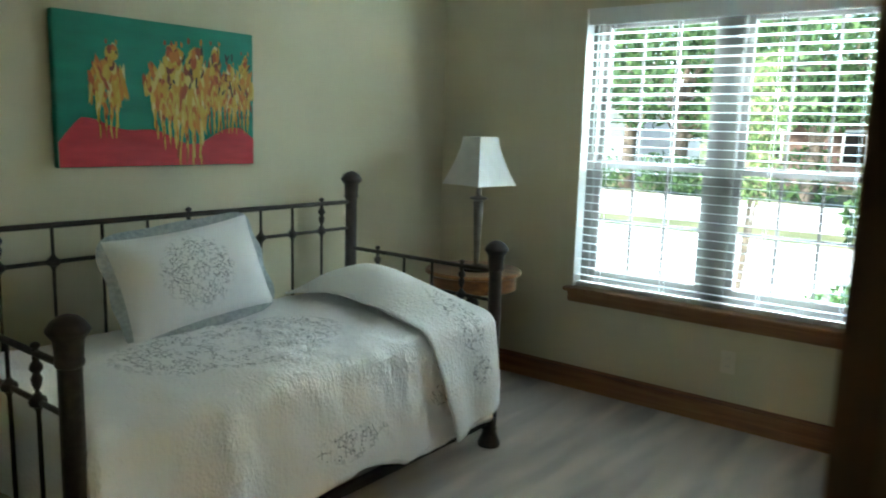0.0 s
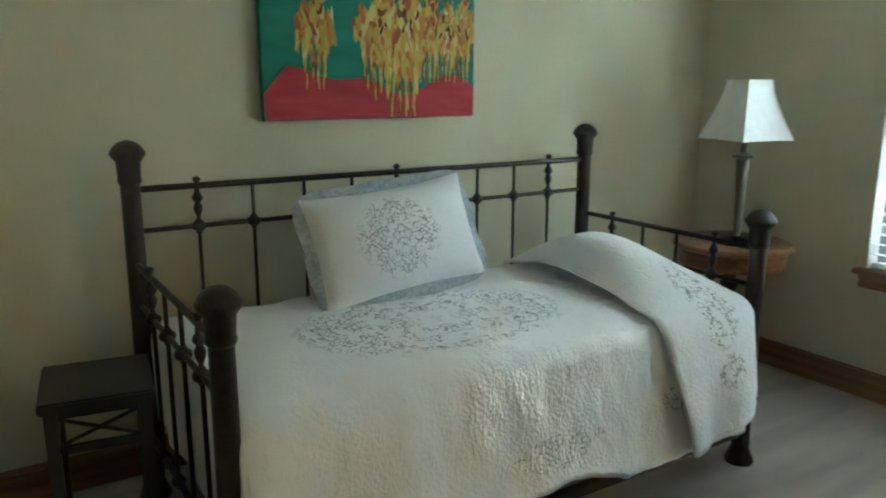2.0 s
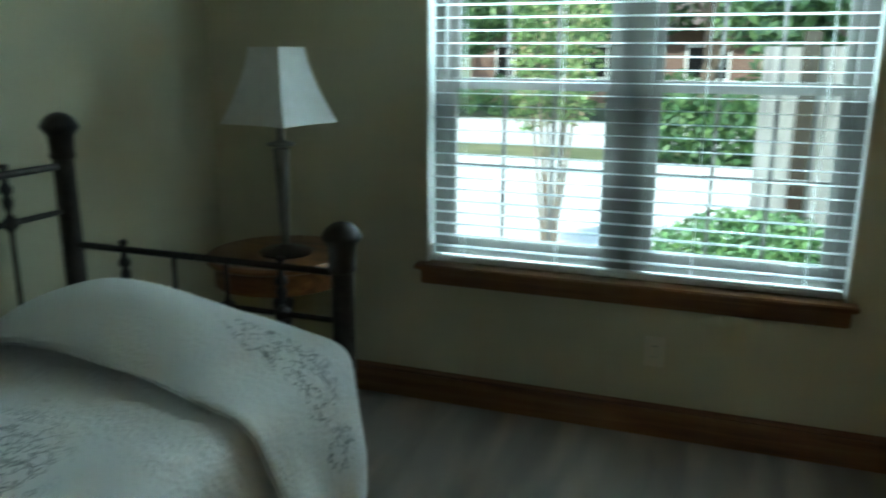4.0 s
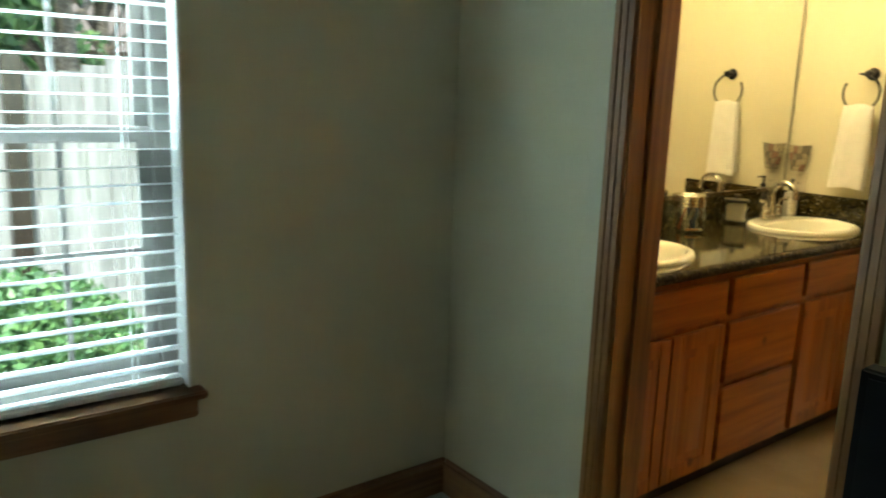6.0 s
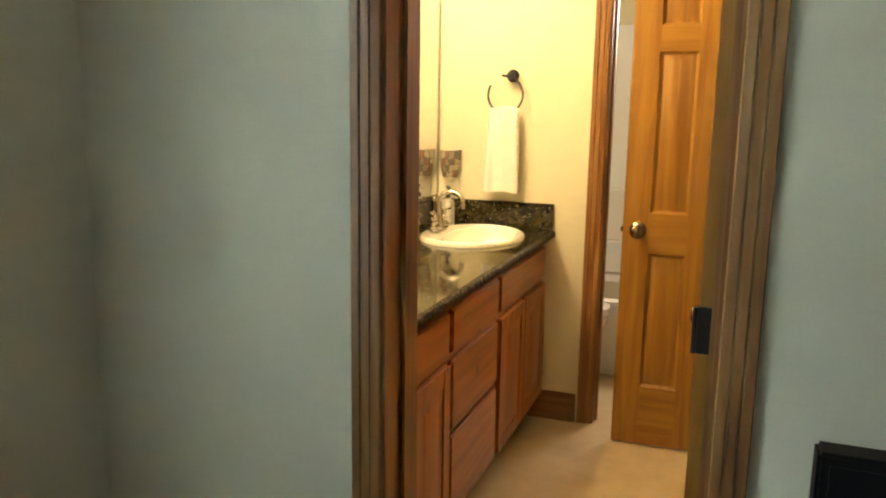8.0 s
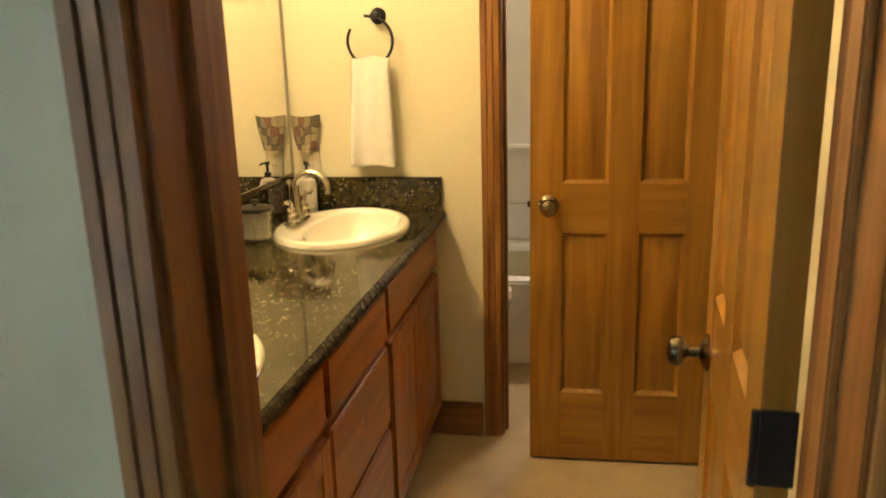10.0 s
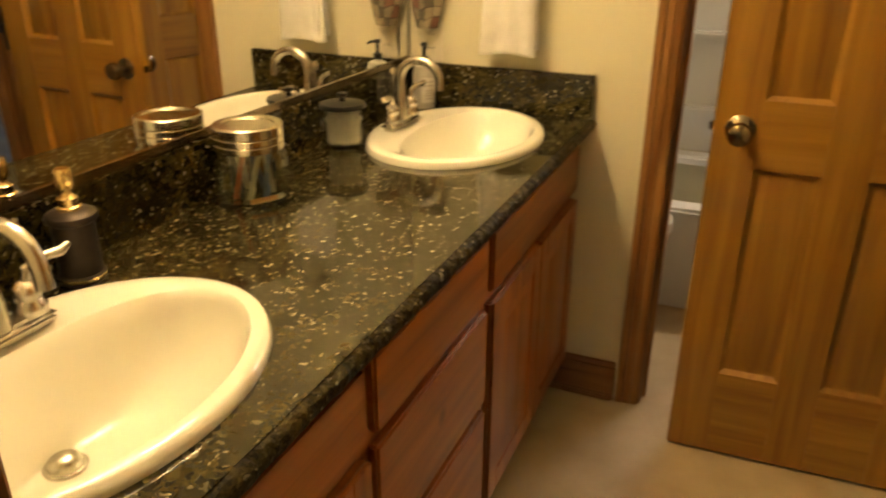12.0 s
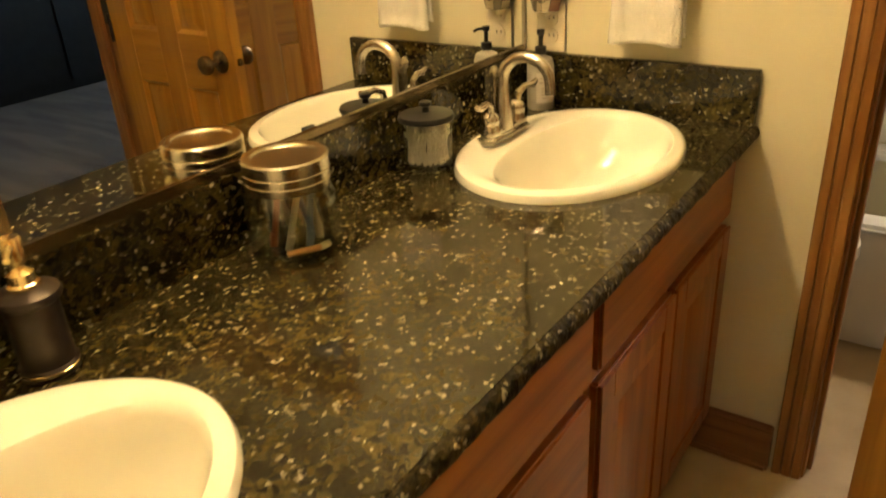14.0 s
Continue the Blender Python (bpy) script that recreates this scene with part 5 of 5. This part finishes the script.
for k, colr in enumerate(((0.05, 0.09, 0.3), (0.5, 0.45, 0.35), (0.03, 0.03, 0.03), (0.4, 0.1, 0.04), (0.6, 0.6, 0.58), (0.1, 0.17, 0.38), (0.5, 0.48, 0.42))):
    a = 2 * math.pi * k / 7
    pen_mat = noisy("pen_plastic", tuple(c * 0.8 for c in colr), colr, 5, 0.35, 0, 50)
    p = thing("pen", "coloured plastic pen inside the glass jar", "pen", group="pens in the jar")
    p.matrix_basis = pose(3.318, 2.868, CT) @ Matrix.Diagonal((1.2, 1.2, 1.01, 1))
    part("barrel", tube(B(), [(0.03 * math.cos(a), 0.03 * math.sin(a), 0.014), (0.028 * math.cos(a + 0.7), 0.028 * math.sin(a + 0.7), 0.098)], 0.0042, 8), pen_mat, p)
    part("cap", tube(B(), [(0.0302 * math.cos(a), 0.0302 * math.sin(a), 0.012), (0.030 * math.cos(a + 0.2), 0.030 * math.sin(a + 0.2), 0.034)], 0.005, 8), pen_mat, p)
flat = thing("orange_marker", "orange and white marker lying in the bottom of the jar", "pen", pose(3.318, 2.868, CT) @ Matrix.Diagonal((1.2, 1.2, 1.01, 1)))
part("barrel", tube(B(), [(-0.042, -0.026, 0.015), (-0.006, -0.048, 0.015)], 0.0046, 10), noisy("orange_plastic", (0.62, 0.30, 0.14), (0.7, 0.38, 0.2), 5, 0.4, 0, 50), flat)
part("cap", tube(B(), [(-0.006, -0.048, 0.015), (0.008, -0.0495, 0.015)], 0.0049, 10), PLATE, flat)

cup = thing("swab_tumbler", "clear glass tumbler of cotton swabs with black knobbed lid", "tumbler", pose(3.70, 2.888, CT) @ Matrix.Diagonal((1.17, 1.17, 1.03, 1)))
part("glass_body", lathe(B(), [(0, 0.001), (0.036, 0.001), (0.038, 0.006), (0.042, 0.094), (0.0395, 0.094), (0.0355, 0.012), (0, 0.010)], 28), GLASS, cup)
part("lid", lathe(B(), [(0.0, 0.094), (0.045, 0.094), (0.046, 0.098), (0.044, 0.104), (0.03, 0.106), (0.006, 0.108), (0.005, 0.116), (0.010, 0.12), (0.010, 0.126), (0, 0.128)], 32), BLACKPLASTIC, cup, "black lid with knob")
bm = B()
for k in range(110):
    a, r = rp.uniform(0, 6.28), rp.uniform(0.012, 0.0325)
    a2, r2 = a + rp.uniform(-0.35, 0.35), rp.uniform(0.012, 0.036)
    p0, p1 = Vector((r * math.cos(a), r * math.sin(a), 0.015)), Vector((r2 * math.cos(a2), r2 * math.sin(a2), rp.uniform(0.07, 0.088)))
    tube(bm, [p0, p0.lerp(p1, 0.12), p0.lerp(p1, 0.15), p0.lerp(p1, 0.85), p0.lerp(p1, 0.88), p1], [0.0025, 0.0028, 0.0011, 0.0011, 0.0028, 0.0022], 6)
tagged(part("cotton_swabs", bm, TERRY, cup, "white cotton swabs"), kind="stuff")

lot = thing("lotion_bottle", "grey lotion bottle with black pump in the counter corner", "bottle", pose(4.155, 2.888, CT))
part("bottle", lathe(B(), [(0, 0), (0.029, 0), (0.031, 0.004), (0.031, 0.10), (0.026, 0.116), (0.012, 0.122), (0.012, 0.128), (0, 0.128)], 28), LOTION, lot)
part("pump", lathe(B(), [(0, 0.126), (0.013, 0.126), (0.013, 0.142), (0.005, 0.144), (0.005, 0.168), (0.009, 0.17), (0.009, 0.18), (0, 0.181)], 18), BLACKPLASTIC, lot)
part("nozzle", tube(B(), [(0, 0, 0.175), (-0.018, -0.012, 0.175), (-0.026, -0.018, 0.171)], 0.0036, 8), BLACKPLASTIC, lot)
lab_mat = noisy("pale_label", (0.5, 0.48, 0.44), (0.56, 0.54, 0.5), 5, 0.6, 0, 50)
def label_at(u, v):
    a = radians(180 + 10 + 85 * u)
    return Vector((0.0316 * math.cos(a), 0.0316 * math.sin(a), 0.018 + 0.07 * v))
lb = part("label", sheet(B(), label_at, 10, 2), lab_mat, lot, "pale printed label")
for z, w0, w1 in ((0.074, 0.2, 0.8), (0.064, 0.15, 0.85), (0.05, 0.25, 0.75), (0.043, 0.25, 0.7), (0.036, 0.25, 0.75), (0.028, 0.3, 0.7)):
    def line_at(u, v, z=z, w0=w0, w1=w1):
        a = radians(190 + 85 * (w0 + (w1 - w0) * u))
        return Vector((0.0320 * math.cos(a), 0.0320 * math.sin(a), z + 0.004 * v))
    part("text_bar", sheet(B(), line_at, 6, 1), LOTION, lb)

# ---- towel ring, towel, night light ----
RY, RZ = 2.618, 1.535
ringt = thing("towel_ring", "oil-rubbed bronze open towel ring on the wall", "towel ring", pose(BE, RY, RZ))
bm = lathe(B(), [(0, 0), (0.027, 0), (0.028, 0.004), (0.022, 0.012), (0.012, 0.018), (0.011, 0.045), (0.016, 0.052), (0.013, 0.062), (0, 0.066)], 24)
bm.transform(Matrix.Rotation(radians(-90), 4, "Y"))
part("wall_mount", bm, HINGE, ringt)
rc = (-0.056, 0.018, -0.082)
pts = [(rc[0], rc[1] + 0.078 * math.sin(radians(a)), rc[2] + 0.078 * math.cos(radians(a))) for a in range(-14, -307, -12)]
part("ring", tube(B(), pts, 0.0048, 10), HINGE, ringt)
part("ring_tip", tube(B(), [(-0.056, -0.001, -0.004), (-0.056, 0.035, 0.0)], [0.006, 0.005], 8), HINGE, ringt)
towel = thing("hand_towel", "folded white terry hand towel hanging through the ring", "towel", pose(BE - 0.056, RY + 0.02, RZ - 0.14))
def towel_face(side):
    def f(u, v):
        y = (u - 0.5) * (0.125 + 0.03 * v) + 0.006 * v
        th_ = 0.010 + 0.012 * v + 0.006 * math.sin(u * 9 + side) * v
        z = 0.006 - 0.366 * v * (1.0 if side < 0 else 0.955) - 0.004 * math.cos(u * 7)
        x = side * th_ * (1 - 0.85 * (2 * u - 1) ** 6) + 0.005 * math.sin(u * 13 + 2 * side) * (0.3 + v)
        if v < 0.05:
            x *= v / 0.05 * 0.8 + 0.2
        return Vector((x, y, z))
    return f
for side in (-1, 1):
    bm = sheet(B(), towel_face(side), 26, 44)
    ob = part("towel_fold", bm, TERRY, towel)
    so = ob.modifiers.new("thickness", "SOLIDIFY")
    so.thickness, so.offset = 0.007, 0
def band_at(k):
    def f(u, v):
        p = towel_face(-1)(u, 0.82 + 0.035 * k + 0.012 * v)
        return p + Vector((-0.0055, 0, 0))
    return f
for k in range(3):
    part("woven_band", sheet(B(), band_at(k), 26, 1), TERRY, towel)

nl = thing("night_light", "plug-in night light with stained-glass shade above the outlet", "night light", pose(BE, 2.897, 1.145))
def nl_shade(u, v):
    a = (u - 0.5) * 2
    w = 0.056 * (1 - 0.42 * (1 - v) ** 1.6)
    return Vector((-0.055 + 0.030 * a * a, -a * w, -0.06 + 0.12 * v + (0.006 * a * a if v > 0.9 else 0)))
STAINED = [noisy("stained_glass", tuple(0.75 * q for q in c), c, 30, 0.2, 0.05, 90) for c in ((0.28, 0.24, 0.17), (0.36, 0.31, 0.21), (0.25, 0.145, 0.105), (0.17, 0.15, 0.11), (0.42, 0.36, 0.25))]
rr_ = random.Random(3)
cuts_u, cuts_v = [0, 0.18, 0.38, 0.55, 0.78, 1.0], [0, 0.22, 0.45, 0.7, 1.0]
jit = {(i, j): (cuts_u[i] + (rr_.uniform(-0.05, 0.05) if 0 < i < 5 else 0), cuts_v[j] + (rr_.uniform(-0.06, 0.06) if 0 < j < 4 else 0)) for i in range(6) for j in range(5)}
for i in range(5):
    for j in range(4):
        q = [jit[i, j], jit[i + 1, j], jit[i + 1, j + 1], jit[i, j + 1]]
        c = (sum(p[0] for p in q) / 4, sum(p[1] for p in q) / 4)
        bm = B()
        bm.faces.new([bm.verts.new(nl_shade(c[0] + (p[0] - c[0]) * 0.94, c[1] + (p[1] - c[1]) * 0.94)) for p in q])
        part("glass_piece", bm, STAINED[(3 * i + 2 * j) % 5], nl, smooth=False)
back = sheet(B(), lambda u, v: nl_shade(u, v) + Vector((0.0025, 0, 0)), 12, 10)
part("lead_came", back, HINGE, nl, "dark lead backing")
part("lamp_socket", box(B(), -0.045, -0.008, -0.015, 0.015, -0.075, -0.03, 0.006), PLATE, nl)

# ---- tub room ----
tub = thing("bathtub", "white acrylic bathtub with surround ledge", "bathtub", pose(4.9, 2.08, 0))
bm = B()
box(bm, 0, 0.05, -0.84, 0.84, 0, 0.39, 0.012)
part("apron", bm, TUBWHITE, tub)
bm = B()
box(bm, -0.012, 0.09, -0.84, 0.84, 0.375, 0.405, 0.012); box(bm, 0.70, 0.80, -0.84, 0.84, 0.36, 0.40, 0.01); box(bm, 0.09, 0.70, -0.84, -0.74, 0.36, 0.40, 0.01); box(bm, 0.09, 0.70, 0.74, 0.84, 0.36, 0.40, 0.01)
part("rim", bm, TUBWHITE, tub)
part("basin", box(B(), 0.06, 0.72, -0.78, 0.78, 0.04, 0.10, 0.02), TUBWHITE, tub)
sur = thing("tub_surround", "white moulded tub surround with soap ledges", "surround", pose(5.70, 2.08, 0.40))
part("back_panel", box(B(), 0, 0.018, -0.84, 0.84, 0, 1.5, 0.004), TUBWHITE, sur)
for z in (0.18, 0.5):
    part("ledge", box(B(), -0.06, 0.0, -0.70, 0.70, z, z + 0.03, 0.01), TUBWHITE, sur)
toi = thing("toilet", "white porcelain toilet beside the tub", "toilet", pose(4.70, 2.25, 0))
part("bowl", lathe(B(), [(0, 0), (0.115, 0), (0.12, 0.03), (0.10, 0.12), (0.13, 0.24), (0.18, 0.34), (0.185, 0.385), (0, 0.385)], 32, (0, 0.20, 0), 1.0, 1.25), PORCELAIN, toi)
part("seat_lid", lathe(B(), [(0, 0.387), (0.18, 0.387), (0.19, 0.395), (0.188, 0.425), (0.17, 0.435), (0, 0.437)], 32, (0, 0.20, 0), 1.0, 1.25), PORCELAIN, toi)
part("tank", box(B(), -0.21, 0.21, 0.47, 0.66, 0.38, 0.74, 0.02, 3), PORCELAIN, toi)
part("tank_lid", box(B(), -0.22, 0.22, 0.46, 0.67, 0.742, 0.775, 0.01, 3), PORCELAIN, toi)

# ---- outside ----
GZ = -0.40
bm = B()
sheet(bm, lambda u, v: Vector((-300 + 600 * u, 3.16 + 500 * v, GZ)), 4, 4)
fixed("ground", bm, LAWN, "dry lawn and mulch reaching the horizon", "ground")
# the strip nearest the house is unseen, added to bounce sunlight indoors
bm = B()
box(bm, -9.0, 0.6, 3.3, 13.4, GZ, GZ + 0.02, 0.005); box(bm, 0.6, 4.0, 7.2, 13.4, GZ, GZ + 0.02, 0.005)
fixed("driveway", bm, CONCRETE, "sunlit pale concrete driveway, extended unseen to the house wall", "driveway")
bm = B()
box(bm, -80, 60, 15.5, 22.0, GZ, GZ + 0.012)
fixed("road", bm, CONCRETE, "pale sunlit road beyond the driveway", "road")
bm = B()
box(bm, -1.6, 6.4, 2.0, NY + 0.22, H + 0.16, H + 0.30)
box(bm, -1.6, 7.8, -3.0, 2.0, H + 0.16, H + 0.30)
fixed("roof", bm, ROOFING, "brown shingle roof with overhanging eave", "roof")

def leaf_cloud(bm, rg, centres, count, size, flat=0.0):
    """Many small leaves gathered in clumps about the centres (place, radii)."""
    for k in range(count):
        c, r = rg.choice(centres)
        d = Vector((rg.gauss(0, 1), rg.gauss(0, 1), rg.gauss(0, 1))).normalized() * (rg.random() ** 0.35)
        p = Vector((c[0] + d.x * r[0], c[1] + d.y * r[1], c[2] + d.z * r[2]))
        if p.z < GZ + 0.03:
            continue
        n = Vector((rg.gauss(0, 1), rg.gauss(0, 1), rg.gauss(0, 0.6) + flat)).normalized()
        t = n.orthogonal().normalized()
        t = Matrix.Rotation(rg.uniform(0, 6.28), 3, n) @ t
        b_ = n.cross(t)
        s = size * rg.uniform(0.6, 1.3)
        bm.faces.new([bm.verts.new(p + t * s), bm.verts.new(p + b_ * s * 0.45), bm.verts.new(p - t * s), bm.verts.new(p - b_ * s * 0.45)])
    return bm
rg = random.Random(12)
bush = thing("clipped_bush", "rounded clipped green bush by the drive", "bush", pose(0, 0, 0))
bm = leaf_cloud(B(), rg, [((1.12, 5.3, -0.12), (0.78, 0.64, 0.57))], 15000, 0.03)
part("foliage", bm, LEAF, bush, smooth=False)
part("stems", tube(B(), [(1.12, 5.3, GZ), (1.12, 5.3, 0.1)], 0.04, 8), BARK, bush)
myr = thing("crape_myrtle", "young multi-stem crape myrtle with yellow-green leaves", "tree", pose(0, 0, 0))
bm = B()
cents = []
for k in range(6):
    a = 1.05 * k + 0.3
    sp = 0.10 + 0.5 * rg.random()
    tp = (-0.5 + sp * math.cos(a), 7.0 + sp * math.sin(a), 1.42 + 0.6 * rg.random())
    p0 = (-0.5 + 0.05 * math.cos(a), 7.0 + 0.05 * math.sin(a), GZ)
    mid_ = tuple((p0[i] * 0.45 + tp[i] * 0.55) for i in range(3))
    tube(bm, [p0, mid_, tp], [0.02, 0.015, 0.006], 6)
    for f in (0.68, 0.78, 0.88, 0.97, 1.06):
        cents.append((tuple(p0[i] + (tp[i] - p0[i]) * f for i in range(3)), (0.17, 0.17, 0.16)))
part("stems", bm, BARK, myr)
part("crown", leaf_cloud(B(), rg, cents, 3600, 0.034), LEAF_LIGHT, myr, smooth=False)

fence = thing("wooden_fence", "weathered grey board fence with dark posts", "fence", pose(1.12, 6.35, GZ), kind="")
bd = done("board", box(B(), -0.068, 0.068, -0.01, 0.01, 0.02, 1.82, 0.003), FENCEWOOD)
for k in range(22):
    o = new("board", bd)
    o.parent = fence
    o.location = (0.07 + 0.142 * k, rg.uniform(-0.004, 0.004), rg.uniform(-0.02, 0.015) + 0.034 * max(0, min(k - 3, 6)))
for x in (0.30, 2.4):
    part("fence_post", box(B(), x - 0.055, x + 0.055, -0.125, -0.012, 0, 1.93, 0.006), DARKWOOD, fence, "dark post")
for z in (0.4, 1.5):
    part("fence_rail", box(B(), 0, 3.2, 0.012, 0.05, z, z + 0.09, 0.004), FENCEWOOD, fence)

def tree(x, y, h, spread, seed, leaves=3600, size=0.16):
    rt = random.Random(seed)
    th = thing("shade_tree", "tall leafy green street tree", "tree", pose(0, 0, 0), group="trees across the road")
    bm = B()
    tube(bm, [(x, y, GZ), (x + 0.1, y, GZ + h * 0.3), (x + rt.uniform(-0.3, 0.3), y, GZ + h * 0.75)], [0.26, 0.2, 0.07], 10)
    cl = []
    for k in range(15):
        a, f = rt.uniform(0, 6.28), rt.uniform(0.28, 0.75)
        tip = (x + spread * rt.uniform(0.4, 1) * math.cos(a), y + spread * rt.uniform(0.4, 1) * math.sin(a), GZ + h * (f + rt.uniform(0.05, 0.25)))
        tube(bm, [(x + 0.1, y, GZ + h * f * 0.8), tuple((v0 + v1) / 2 + 0.15 for v0, v1 in zip((x, y, GZ + h * f * 0.8), tip)), tip], [0.08, 0.05, 0.02], 6)
        cl.append((tip, (spread * 0.42, spread * 0.42, h * 0.12)))
    part("trunk", bm, BARK, th)
    part("crown", leaf_cloud(B(), rt, cl, leaves, size), LEAF, th, smooth=False)
for i, (x, y, h, sp) in enumerate(((-9.5, 24, 9, 3.4), (-5.2, 25, 9.5, 3.3), (-1.4, 23.5, 8.5, 2.8), (2.4, 22.5, 8.5, 3.1), (6.0, 23, 9.5, 3.2), (-13.5, 27, 10, 3.5), (10, 25, 9, 3.2), (3.4, 14.8, 5.6, 2.0), (-17.5, 26, 9, 3.4), (-3.4, 22.8, 6.0, 2.4), (0.4, 22.9, 5.6, 2.3), (4.4, 23.2, 6.2, 2.4), (-7.4, 23.2, 6.0, 2.3))):
    tree(x, y, h, sp, 30 + i)
hedge = thing("roadside_shrubs", "loose green shrubs along the road", "shrub", pose(0, 0, 0), kind="stuff")
part("foliage", leaf_cloud(B(), rg, [((-16 + 1.6 * k + rg.uniform(-0.4, 0.4), 22.6 + rg.uniform(-0.3, 0.3), 0.2), (1.0, 0.6, rg.uniform(0.5, 1.1))) for k in range(19)] + [((-0.3 + 0.6 * k, 14.0, 0.1), (0.55, 0.4, 0.75)) for k in range(7)], 16000, 0.1), LEAF, hedge, smooth=False)

def house(x, y, w, d, h, wallmat, label):
    th = thing("house", label, "house", pose(x, y, GZ))
    part("wall", box(B(), -w / 2, w / 2, 0, d, 0, h), wallmat, th)
    bm = B()
    v = [bm.verts.new(p) for p in ((-w / 2 - .5, -0.6, h), (w / 2 + .5, -0.6, h), (w / 2 + .5, d + .6, h), (-w / 2 - .5, d + .6, h), (-w / 2 + 1, d / 2, h + 2.2), (w / 2 - 1, d / 2, h + 2.2))]
    for q in ((0, 1, 5, 4), (2, 3, 4, 5), (1, 2, 5), (3, 0, 4), (3, 2, 1, 0)):
        bm.faces.new([v[i] for i in q])
    part("roof", bm, ROOFING, th, smooth=False)
    for k in range(3):
        xx = -w / 2 + w * (k + 0.5) / 3
        wd = part("window", box(B(), xx - 0.8, xx + 0.8, -0.06, 0.02, 0.9, 2.2, 0.02), WHITE, th, "white framed window")
        part("window_pane", box(B(), xx - 0.7, xx - 0.04, -0.075, -0.055, 1.0, 2.1), SCREEN, wd)
        part("window_pane", box(B(), xx + 0.04, xx + 0.7, -0.075, -0.055, 1.0, 2.1), SCREEN, wd)
house(-3.4, 31, 11, 8, 2.9, BRICKISH, "brown house across the road with white windows")
house(-18, 30, 12, 8, 2.9, WHITE, "pale house across the road with a brown roof")
house(10, 31, 11, 8, 2.9, BRICKISH, "brown house behind the trees")
